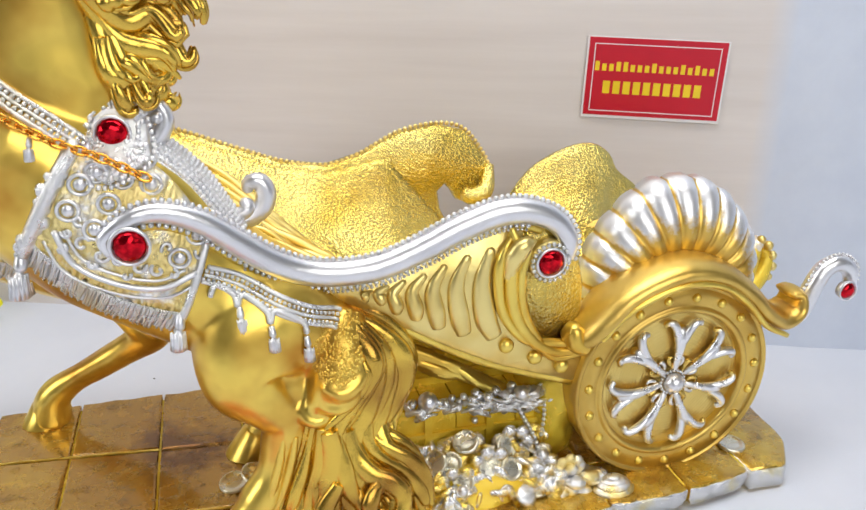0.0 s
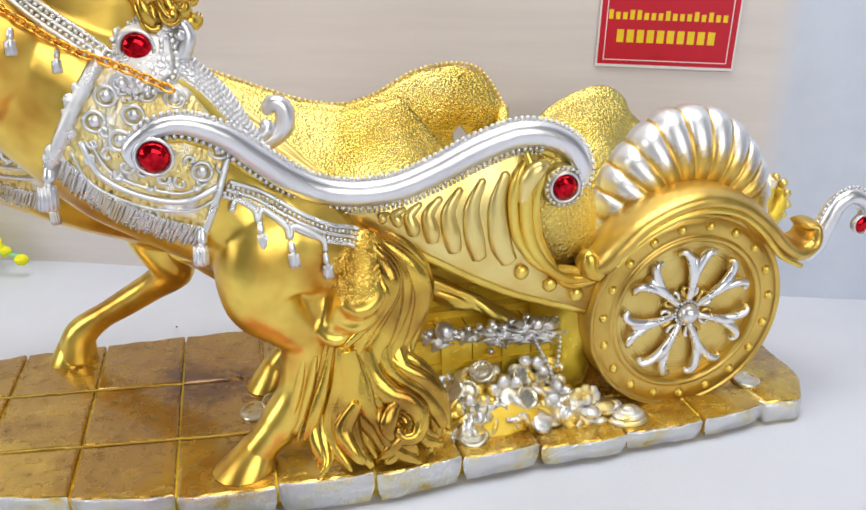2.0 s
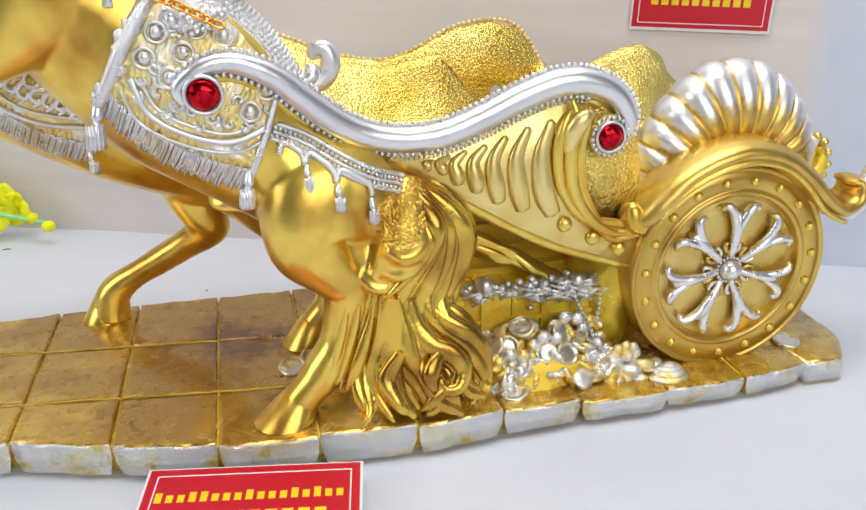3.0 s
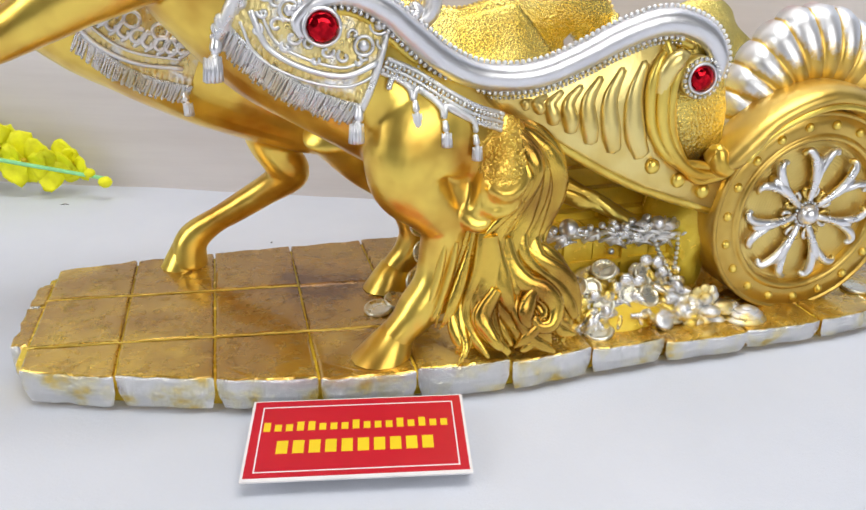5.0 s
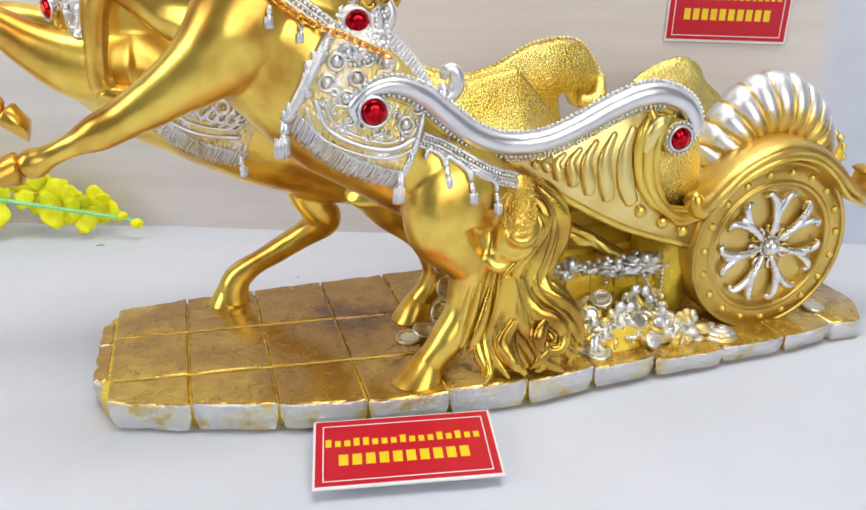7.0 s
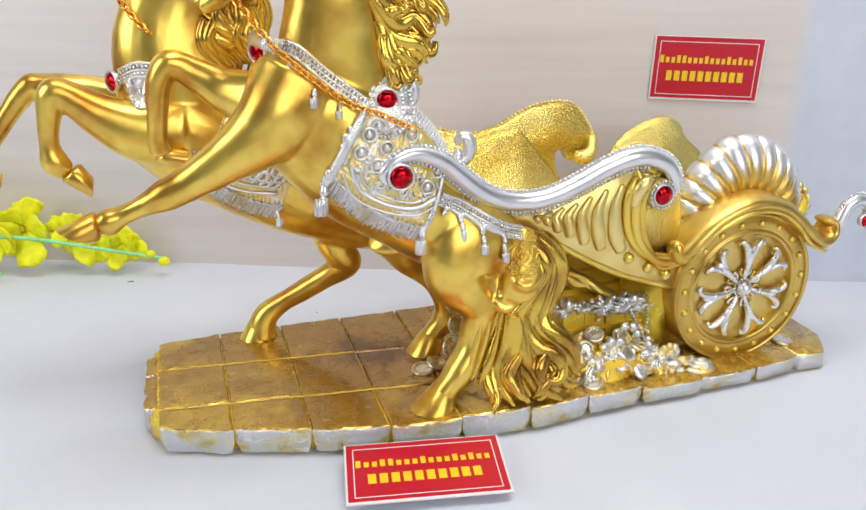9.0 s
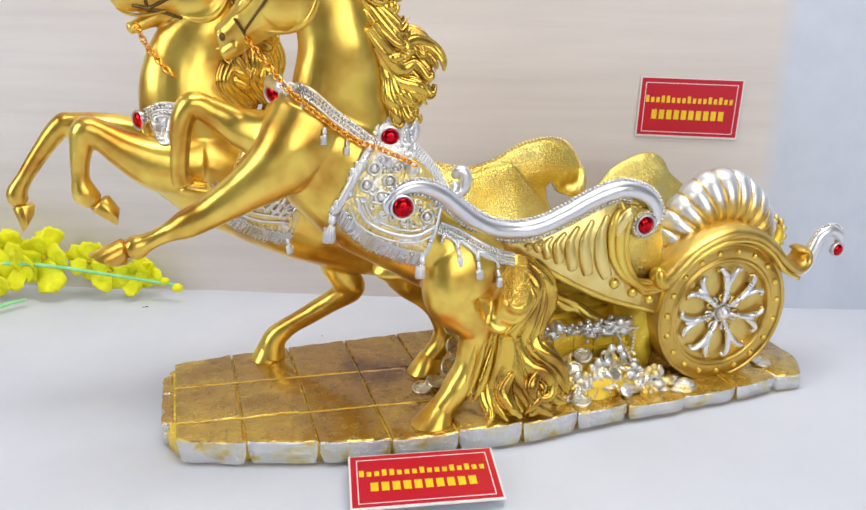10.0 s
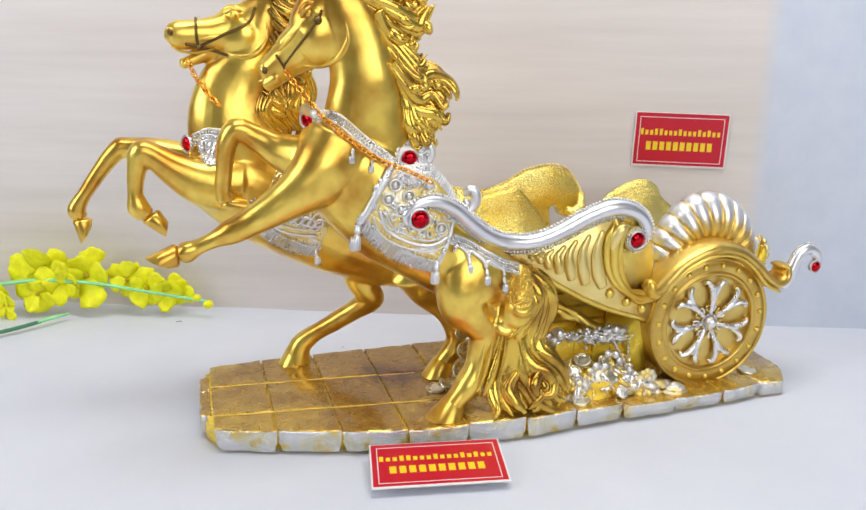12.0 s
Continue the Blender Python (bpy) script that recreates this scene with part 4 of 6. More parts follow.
CORNERS = [(-0.0545, 0.2090), (-0.0790, 0.1660), (-0.0275, 0.1320), (-0.0090, 0.1720)]


def cloth_relief(u, v):
    h = 0.0008 * noise.noise(Vector((u * 34, v * 26, 1))) + 0.0005 * noise.noise(Vector((u * 80, v * 60, 7)))
    if v > 0.76:
        h += 0.0009 * abs(math.sin(u * 62 + 3 * noise.noise(Vector((u * 9, v * 5, 2))))) - 0.0002
    elif v > 0.70:
        h += 0.0008
    return h


b = cloth_patch(SKIN, CORNERS, 130, 60, 0.0014, cloth_relief, -0.067)
CLOTH = part("saddle_cloth", b, CLOTH_PAINT, FIG, "silver fringed saddle cloth with gold ground and raised scrolls")
silver_layer(CLOTH, lambda co: 0.62 if co.z + 0.66 * co.x < 0.120 else 0.27 + 0.5 * noise.noise(co * 130))


def rosette(x, z, r, tree, fall):
    p = on_skin(tree, x, z, 0.003, fall)
    b = bmesh.new()
    tube(b, [(p.x + r * math.cos(a), p.y, p.z + r * math.sin(a), r * 0.2) for a in np.linspace(0, 2 * math.pi, 15)], 6, 1)
    ball(b, p, r * 0.62, 8, (1, 0.5, 1))
    part("rosette", b, SILVER, CLOTH)


for x, z in ((-0.0540, 0.1973), (-0.0392, 0.1979), (-0.0447, 0.1895), (-0.0593, 0.1880), (-0.0508, 0.1803), (-0.0215, 0.1653), (-0.0142, 0.1729), (-0.0480, 0.2010), (-0.0290, 0.1945), (-0.0305, 0.2035)):
    rosette(x, z, 0.0039, SKIN, -0.067)


def curl(bmx, tree, x, z, r, turn, flip, fall, thick=0.0008):
    pts = []
    for i in range(13):
        a = turn + flip * i * 0.42
        rr = r * (1 - i / 15)
        pts.append((x + rr * math.cos(a), z + rr * math.sin(a)))
    cord(bmx, tree, pts, thick, 0.0026, 2, fall, 5)


b = bmesh.new()
cord(b, SKIN, [(-0.0655, 0.1800), (-0.0600, 0.1660), (-0.0465, 0.1575), (-0.0302, 0.1535), (-0.0160, 0.1580)], 0.0014, 0.0024, 8, -0.067)
cord(b, SKIN, [(-0.0620, 0.1800), (-0.0570, 0.1685), (-0.0460, 0.1615), (-0.0310, 0.1570), (-0.0200, 0.1600)], 0.0007, 0.0022, 8, -0.067)
cord(b, SKIN, [(-0.0700, 0.1760), (-0.0640, 0.1620), (-0.0470, 0.1525), (-0.0290, 0.1490), (-0.0150, 0.1540)], 0.0007, 0.0022, 8, -0.067)
for x, z, r, t, f in ((-0.0560, 0.1745, 0.0034, 0.5, 1), (-0.0500, 0.1700, 0.0036, 0.2, -1), (-0.0435, 0.1670, 0.0034, 0.9, 1), (-0.0370, 0.1640, 0.0030, 0.1, -1), (-0.0300, 0.1615, 0.0030, 2.2, 1),
                      (-0.0640, 0.1730, 0.0026, 1.0, -1), (-0.0530, 0.1660, 0.0024, 2.2, 1), (-0.0420, 0.1605, 0.0020, 0.4, -1), (-0.0130, 0.1655, 0.0028, 2.6, 1), (-0.0255, 0.1700, 0.0026, 3.6, -1), (-0.0360, 0.1860, 0.0024, 4.4, 1), (-0.0560, 0.1840, 0.0022, 5.0, -1), (-0.0610, 0.1795, 0.0024, 3.0, 1), (-0.0245, 0.1590, 0.0022, 1.4, -1), (-0.0330, 0.1985, 0.0028, 1.0, 1), (-0.0180, 0.1800, 0.0026, 2.0, -1)):
    curl(b, SKIN, x, z, r, t, f, -0.067)
part("scrollwork", b, SILVER, CLOTH)

b = bmesh.new()
rnd = random.Random(21)
for i in range(64):
    u = (i + 0.5) / 64
    p = np.array(CORNERS[1]) * (1 - u) + np.array(CORNERS[2]) * u + np.array((-0.003, -0.005)) * math.sin(math.pi * u)
    top = p + np.array((0.0048, 0.0088))
    j = rnd.uniform(-0.0008, 0.0008)
    cord(b, SKIN, [top, p + np.array((0.002 + j, 0.003)), p + np.array((j, rnd.uniform(-0.002, 0.0005)))], 0.00062, 0.0022, 3, -0.067, 4)
part("fringe", b, SILVER_CAST, CLOTH)


def tassel(x, z, size, lean, tree, parent, fall=-0.067):
    p = on_skin(tree, x, z, 0.002, fall)
    b = bmesh.new()
    tube(b, [(p.x, p.y, p.z, size * 0.15), (p.x + lean * 0.3, p.y - 0.0012, p.z - size * 0.42, size * 0.20), (p.x + lean * 0.5, p.y - 0.0014, p.z - size * 0.55, size * 0.11), (p.x + lean * 0.6, p.y - 0.0016, p.z - size * 0.72, size * 0.22), (p.x + lean, p.y - 0.001, p.z - size * 1.30, size * 0.30)], 9, 3)
    for k in range(7):
        a = -math.pi * k / 6
        q = Vector((p.x + lean * 0.8 + size * 0.24 * math.cos(a), p.y - 0.001 + size * 0.24 * math.sin(a), p.z - size))
        tube(b, [(q.x, q.y, q.z + size * 0.35, size * 0.05), (q.x + lean * 0.2, q.y, q.z - size * 0.38, size * 0.09)], 5, 2)
    part("tassel", b, SILVER, parent)


b = bmesh.new()
cord(b, SKIN, [(-0.0540, 0.2120), (-0.0660, 0.1935), (-0.0790, 0.1700)], 0.0030, 0.002, 8, -0.067, 8)
beads(b, skin_line(SKIN, [(-0.0540, 0.2120), (-0.0660, 0.1935), (-0.0790, 0.1700)], 0.0042, 10, -0.067), 0.0009, 0.0022)
rnd = random.Random(77)
for p in skin_line(SKIN, [(-0.0600, 0.2030), (-0.0660, 0.1935), (-0.0725, 0.1815), (-0.0800, 0.1680)], 0.0030, 12, -0.067):
    ball(b, p + Vector((rnd.uniform(-0.0026, 0.0020), 0.0006, rnd.uniform(-0.001, 0.001))), rnd.uniform(0.0014, 0.0026), 8, (1, 0.7, 1.3))
part("front_band", b, SILVER_CAST, CLOTH)
b = bmesh.new()
cord(b, SKIN, [(-0.0105, 0.1700), (-0.0190, 0.1480), (-0.0245, 0.1360)], 0.0018, 0.002, 8, -0.067, 8)
part("back_band", b, SILVER_CAST, CLOTH)
tassel(-0.0795, 0.1705, 0.0130, -0.003, SKIN, CLOTH)
tassel(-0.0240, 0.1400, 0.0110, -0.002, SKIN, CLOTH)

def lean_plate(bmx):
    for v in bmx.verts:
        v.co.y += (v.co.z - 0.2138) * 0.62


# collar plate with its gem, ball and chest strap
b = bmesh.new()
poly = [(-0.0478, 0.2275), (-0.0340, 0.2315), (-0.0285, 0.2205), (-0.0275, 0.2040), (-0.0440, 0.1955), (-0.0545, 0.2025)]
yc = -0.0530
slab(b, poly, yc - 0.002, yc + 0.016, 0.0012)
lean_plate(b)
COLLAR = part("collar_plate", b, SILVER_CAST, FIG, "silver collar plate with pebbled ground")
b = bmesh.new()
beads(b, [(x, yc - 0.0016, z) for x, z in curve_pts(poly + poly[:1], 6)], 0.0010, 0.0023)
rnd = random.Random(8)
for i in range(420):
    x, z = rnd.uniform(-0.052, -0.029), rnd.uniform(0.198, 0.229)
    if -0.0545 + 0.25 * (z - 0.2) < x and (x + 0.041) ** 2 + (z - 0.2138) ** 2 > 0.009 ** 2 and z < 0.2275 - (x + 0.0478) * 0.02 and z < 0.2315 - max(0, x + 0.034) * 2 and z > 0.1955 + abs(x + 0.044) * 0.55:
        ball(b, Vector((x, yc - 0.0021, z)), rnd.uniform(0.0006, 0.0013), 6)
lean_plate(b)
part("pebbling", b, SILVER, COLLAR)
gem(Vector((-0.0412, yc - 0.0022, 0.2138)), 0.0061, COLLAR)
b = bmesh.new()
tube(b, [(-0.0305, CY - 0.008, 0.206, 0.003), (-0.0245, CY - 0.008, 0.2095, 0.0034), (-0.0215, CY - 0.008, 0.2160, 0.0032), (-0.0240, CY - 0.008, 0.2215, 0.0026), (-0.0275, CY - 0.008, 0.2195, 0.0016)], 10, 5)
ball(b, Vector((-0.0250, CY - 0.010, 0.2170)), 0.0026, 10)
part("collar_scroll", b, SILVER, COLLAR)
b = bmesh.new()
strap = [(-0.1010, 0.2485), (-0.0885, 0.2445), (-0.0738, 0.2315), (-0.0586, 0.2195), (-0.0500, 0.2120)]
for off, r in ((0.0, 0.0011), (-0.0030, 0.0009), (-0.0060, 0.0011)):
    cord(b, SKIN, [(x + off * 0.55, z + off * 0.8) for x, z in strap], r, 0.0012, 8, -0.052)
for off in (-0.0015, -0.0045):
    beads(b, skin_line(SKIN, [(x + off * 0.55, z + off * 0.8) for x, z in strap], 0.0016, 10, -0.052), 0.0011, 0.0024)
STRAP = part("chest_strap", b, SILVER_CAST, FIG, "silver beaded chest strap")
for x, z, s in ((-0.0945, 0.2365, 0.0068), (-0.0830, 0.2235, 0.0068), (-0.0690, 0.2150, 0.0060)):
    tassel(x, z, s, -0.001, SKIN, STRAP, -0.060)
g = gem(Vector((-0.1075, CY + 0.008, 0.2400)), 0.0058, STRAP, radians(-52))
b = bmesh.new()
tube(b, [(-0.104, CY - 0.016, 0.246, 0.004), (-0.108, CY + 0.002, 0.2475, 0.0045), (-0.108, CY + 0.016, 0.245, 0.004)], 10, 5)
ball(b, Vector((-0.107, CY - 0.002, 0.231)), 0.004, 9, (0.7, 1, 1.3))
ball(b, Vector((-0.103, CY - 0.013, 0.2335)), 0.0035, 9, (0.7, 1, 1.3))
part("strap_clasp", b, SILVER_CAST, STRAP)

# rump strap with scallops and tassels
b = bmesh.new()
rs = [(-0.0110, 0.1590), (0.0006, 0.1535), (0.0139, 0.1450), (0.0277, 0.1372), (0.0430, 0.1310)]
for off, r in ((0.0, 0.0012), (-0.0034, 0.0009), (-0.0064, 0.0010)):
    cord(b, SKIN, [(x + off * 0.5, z + off * 0.85) for x, z in rs], r, 0.0014, 8, -0.064)
for off in (-0.0016, -0.0050):
    beads(b, skin_line(SKIN, [(x + off * 0.5, z + off * 0.85) for x, z in rs], 0.0018, 10, -0.064), 0.0010, 0.0022)
for x0, z0, x1, z1 in ((-0.0115, 0.1470, -0.0010, 0.1420), (-0.0010, 0.1420, 0.0115, 0.1345), (0.0115, 0.1345, 0.0265, 0.1270)):
    mx, mz = (x0 + x1) / 2, (z0 + z1) / 2 + 0.0045
    cord(b, SKIN, [(x0, z0), (x0 + 0.002, z0 + 0.0042), (mx, mz + 0.001), (x1 - 0.001, z1 + 0.0045), (x1, z1)], 0.0014, 0.0022, 5, -0.064)
RUMP = part("rump_strap", b, SILVER_CAST, FIG, "silver beaded rump strap with scalloped edge")
for x, z in ((-0.0004, 0.1415), (0.0118, 0.1330), (0.0262, 0.1255)):
    tassel(x, z, 0.0080, 0.0008, SKIN, RUMP, -0.064)
# beaded band along the back, from the collar to the carriage
def back_pt(x, y, lift):
    hit = SKIN.ray_cast(Vector((x, y, 0.30 - (x + 0.035) * 0.8)), Vector((0, 0, -1)))
    return Vector((x, y, (hit[0].z if hit[0] is not None else 0.19) + lift))


b = bmesh.new()
grid = [[b.verts.new(back_pt(-0.030 + 0.036 * i / 24, CY - 0.017 + 0.016 * j / 12, 0.0010)) for j in range(13)] for i in range(25)]
for p, q in zip(grid, grid[1:]):
    for j in range(12):
        b.faces.new((p[j], p[j + 1], q[j + 1], q[j]))
ext = bmesh.ops.extrude_face_region(b, geom=b.faces[:])
for v in [g for g in ext["geom"] if isinstance(g, bmesh.types.BMVert)]:
    v.co.z -= 0.0025
BACK = part("back_band", b, SILVER_CAST, FIG, "silver band along the back with rows of beads")
for k, j in enumerate((-0.0165, -0.0140, -0.0112, -0.0084, -0.0056, -0.0028)):
    b = bmesh.new()
    beads(b, [back_pt(x, CY + j, 0.0016) for x in np.linspace(-0.030, 0.006, 26)], 0.0011 if k in (0, 5) else 0.0009, 0.0022)
    part("bead_row", b, SILVER, BACK)
# pitted patch on the haunch
b = bmesh.new()
rnd = random.Random(14)
for i in range(900):
    x, z = rnd.uniform(0.026, 0.056), rnd.uniform(0.100, 0.132)
    edge = ((x - 0.0405) / 0.0125) ** 2 + ((z - 0.1165 - 0.25 * (x - 0.0405)) / 0.0135) ** 2
    if edge < 1 + 0.25 * noise.noise(Vector((x, 0, z)) * 240):
        ball(b, Vector((x, skin_y(SKIN, x, z, -0.066) + 0.0002, z)), rnd.uniform(0.00055, 0.0011), 5, (1, 0.8, 1))
part("pebbled_patch", b, GOLD, FIG)

# bridles and chains
b = bmesh.new()
for pts in ([(-0.127, 0.2835), (-0.1215, 0.2745)], [(-0.1225, 0.2765), (-0.112, 0.2915), (-0.1010, 0.3065), (-0.0975, 0.3130)]):
    beads(b, skin_line(SKIN, pts, 0.0010, 12, CY + 0.004), 0.0010, 0.0016)
ball(b, on_skin(SKIN, -0.1005, 0.3065, 0.001, CY), 0.003, 8)
part("bridle", b, BRONZE, FIG, "dark bronze bridle of beads")
# dark beads stand in for the shade inside the nostril holes
for sk, x, z, fall in ((SKIN, -0.1345, 0.2735, CY + 0.014), (SKIN2, -0.1950, 0.2985, FY - 0.011)):
    b = bmesh.new()
    ball(b, on_skin(sk, x, z, 0.0004, fall), 0.0021, 10, (1.0, 0.6, 1.25))
    part("nostril_shade", b, BRONZE, FIG)
b = bmesh.new()
for pts in ([(-0.1765, 0.3085), (-0.1770, 0.2980), (-0.1760, 0.2865)], [(-0.1755, 0.2880), (-0.1600, 0.2955), (-0.1400, 0.3050), (-0.1340, 0.3160)], [(-0.1850, 0.2900), (-0.1755, 0.2880), (-0.1560, 0.2820)]):
    cord(b, SKIN2, pts, 0.0011, 0.0006, 8, FY - 0.006)
ball(b, on_skin(SKIN2, -0.1755, 0.2880, 0.001, FY - 0.006), 0.0024, 8)
part("bridle", b, BRONZE, FIG, "dark bronze bridle with cheek strap")

lb = bmesh.new()
tube(lb, [(0.0030 * math.cos(a), 0, 0.0017 * math.sin(a), 0.00062) for a in np.linspace(0, 2 * math.pi, 13)], 6, 1)
LINK = None


def chain(pts, step, label):
    """Oval links hooked along a slack line, every other one turned."""
    global LINK
    e = new("chain")
    e.parent = FIG
    tagged(e, label)
    c = curve_pts(pts, 10)
    d = np.concatenate([[0], np.cumsum(np.linalg.norm(np.diff(c, axis=0), axis=1))])
    for k, s in enumerate(np.arange(0, d[-1], step)):
        p = Vector([np.interp(s, d, c[:, j]) for j in range(3)])
        q = Vector([np.interp(min(s + step, d[-1]), d, c[:, j]) for j in range(3)])
        t = (q - p).normalized() if (q - p).length > 1e-6 else Vector((1, 0, 0))
        m = Matrix.Translation(p) @ t.to_track_quat("X", "Z").to_matrix().to_4x4() @ Matrix.Rotation(radians(38 if k % 2 else -48), 4, "X")
        if LINK is None:
            LINK = part("link", lb, CHAIN_GOLD, e)
            LINK.matrix_basis = m
        else:
            again(LINK, m, e)


cp = []
for x, z, y in ((-0.1230, 0.2765, -0.024), (-0.1140, 0.2620, -0.040), (-0.1005, 0.2440, -0.056), (-0.0830, 0.2285, 0), (-0.0640, 0.2150, 0), (-0.0460, 0.2075, -0.066), (-0.0290, 0.1990, -0.070)):
    cp.append((x, y if y else min(skin_y(SKIN, x, z, -0.062) - 0.004, -0.062), z))
chain(cp, 0.0040, "orange-gold link chain rein hung slack")
chain([(-0.1835, FY - 0.010, 0.2765), (-0.1790, FY - 0.012, 0.2650), (-0.1715, FY - 0.016, 0.2540), (-0.1640, FY - 0.022, 0.2460)], 0.0040, "orange-gold link chain hung from the bit")

# harness of the far horse
C2 = [(-0.1240, 0.2000), (-0.1480, 0.1560), (-0.0990, 0.1270), (-0.0800, 0.1720)]
b = cloth_patch(SKIN2, C2, 110, 50, 0.0014, cloth_relief, FY - 0.030)
CLOTH2 = part("saddle_cloth", b, CLOTH_PAINT, FIG, "silver fringed saddle cloth with raised leaf scrolls")
silver_layer(CLOTH2, lambda co: 0.26 + 0.6 * noise.noise(co * 130))
b = bmesh.new()
cord(b, SKIN2, [(-0.1470, 0.1760), (-0.1380, 0.1600), (-0.1210, 0.1490), (-0.0980, 0.1450)], 0.0013, 0.0024, 8, FY - 0.030)
cord(b, SKIN2, [(-0.1440, 0.1780), (-0.1345, 0.1640), (-0.1200, 0.1540), (-0.0980, 0.1495)], 0.0008, 0.0026, 8, FY - 0.030)
for i in range(9):
    u = i / 8
    x, z = -0.1365 + 0.040 * u, 0.1735 - 0.0195 * math.sin(u * 1.45)
    curl(b, SKIN2, x, z, 0.0046, 1.2 + 0.5 * (i % 2) - 0.8 * u, 1, FY - 0.030, 0.0012)
    cord(b, SKIN2, [(x - 0.0025, z - 0.004), (x + 0.002, z - 0.0015), (x + 0.005, z + 0.003)], 0.0010, 0.0026, 4, FY - 0.030, 5)
for x, z in ((-0.118, 0.1690), (-0.106, 0.1630), (-0.097, 0.1590), (-0.128, 0.1760)):
    cord(b, SKIN2, [(x + 0.0036 * math.cos(a), z + 0.0036 * math.sin(a)) for a in np.linspace(0, 6.28, 14)], 0.0010, 0.0026, 1, FY - 0.030, 5)
part("scrollwork", b, SILVER, CLOTH2)
b = bmesh.new()
for i in range(60):
    u = (i + 0.5) / 60
    p = np.array(C2[1]) * (1 - u) + np.array(C2[2]) * u + np.array((-0.003, -0.005)) * math.sin(math.pi * u)
    j = rnd.uniform(-0.0008, 0.0008)
    cord(b, SKIN2, [p + np.array((0.0048, 0.0088)), p + np.array((0.002 + j, 0.003)), p + np.array((j, rnd.uniform(-0.002, 0.0005)))], 0.00065, 0.0022, 3, FY - 0.030, 4)
part("fringe", b, SILVER_CAST, CLOTH2)
tassel(-0.0985, 0.1330, 0.0085, 0.001, SKIN2, CLOTH2, FY - 0.030)
b = bmesh.new()
fs = [(-0.1850, 0.2240), (-0.1745, 0.2290), (-0.1600, 0.2280)]
for off, r in ((0, 0.0012), (-0.004, 0.001), (-0.008, 0.0012)):
    cord(b, SKIN2, [(x, z + off) for x, z in fs], r, 0.0014, 8, FY - 0.026)
for off in (-0.002, -0.006):
    beads(b, skin_line(SKIN2, [(x, z + off) for x, z in fs], 0.0018, 10, FY - 0.026), 0.0012, 0.0026)
cord(b, SKIN2, [(-0.1600, 0.2280), (-0.1630, 0.2180), (-0.1680, 0.2120)], 0.0012, 0.0014, 6, FY - 0.026)
STRAP2 = part("chest_strap", b, SILVER_CAST, FIG, "silver beaded chest strap with tassels")
b = cloth_patch(SKIN2, [(-0.1835, 0.2180), (-0.1815, 0.2110), (-0.1640, 0.2055), (-0.1590, 0.2190)], 60, 30, 0.0012, lambda u, v: 0.0006 * abs(math.sin(u * 19)) + 0.0007 * noise.noise(Vector((u * 9, v * 5, 3))), FY - 0.026)
part("chest_drape", b, SILVER_CAST, STRAP2, "silver scalloped drape below the chest strap")
tassel(-0.1790, 0.2200, 0.0062, 0.0, SKIN2, STRAP2, FY - 0.026)
tassel(-0.1655, 0.2170, 0.0066, 0.0, SKIN2, STRAP2, FY - 0.026)
gem(Vector((-0.1895, FY - 0.006, 0.2170)), 0.0060, STRAP2, radians(-58))

# ---- carriage: near side ----
RAIL = [(-0.0445, -0.0705, 0.1695, 0.0018), (-0.0460, -0.0705, 0.1760, 0.0028), (-0.0385, -0.0705, 0.1822, 0.0036), (-0.0294, -0.0695, 0.1850, 0.0042), (-0.0198, -0.0675, 0.1832, 0.0047),
        (-0.0082, -0.0650, 0.1771, 0.0052), (0.0024, -0.0620, 0.1678, 0.0057), (0.0156, -0.0590, 0.1568, 0.0060), (0.0296, -0.0565, 0.1491, 0.0062), (0.0469, -0.0550, 0.1458, 0.0063),
        (0.0647, -0.0550, 0.1473, 0.0064), (0.0830, -0.0550, 0.1538, 0.0066), (0.1014, -0.0550, 0.1621, 0.0068), (0.1199, -0.0550, 0.1678, 0.0068), (0.1350, -0.0550, 0.1668, 0.0063),
        (0.1479, -0.0550, 0.1608, 0.0056), (0.1548, -0.0550, 0.1506, 0.0048), (0.1545, -0.0550, 0.1415, 0.0036)]
b = bmesh.new()
tube(b, RAIL, 16, 6)
RAILOB = part("side_rail", b, SILVER, FIG, "silver S-curved side rail edged with beads")


def beside(rows, side, extra, dy, k=6, a=0, z=None):
    """A line that runs beside a curved rail, above (1) or below (-1)."""
    c = curve_pts(rows, k)
    out = []
    for i in range(a, z or len(c)):
        t = c[min(i + 1, len(c) - 1)][:3] - c[max(i - 1, 0)][:3]
        nrm = np.array((-t[2], 0, t[0]))
        nrm /= max(np.linalg.norm(nrm), 1e-9)
        p = c[i][:3] + nrm * side * (c[i][3] + extra)
        out.append((p[0], p[1] + dy, p[2]))
    return out


for side, a, z in ((1, 8, None), (-1, 14, 86)):
    b = bmesh.new()
    beads(b, beside(RAIL, side, 0.0006, -0.001, 6, a, z), 0.00125, 0.0029)
    if side < 0:
        beads(b, beside(RAIL, side, 0.0030, 0.0005, 6, 40, 86), 0.0009, 0.0022)
    part("bead_row", b, SILVER if side > 0 else SILVER_CAST, RAILOB)
b = bmesh.new()
tube(b, [(*p, 0.0020) for p in beside(RAIL, -1, 0.0022, 0.003, 6, 14, 90)], 6, 1)
part("rail_moulding", b, GOLD, RAILOB)
gem(Vector((-0.0367, -0.0735, 0.1735)), 0.0067, RAILOB)
GS = gem(Vector((0.1452, -0.0580, 0.1415)), 0.0066, RAILOB)
b = bmesh.new()
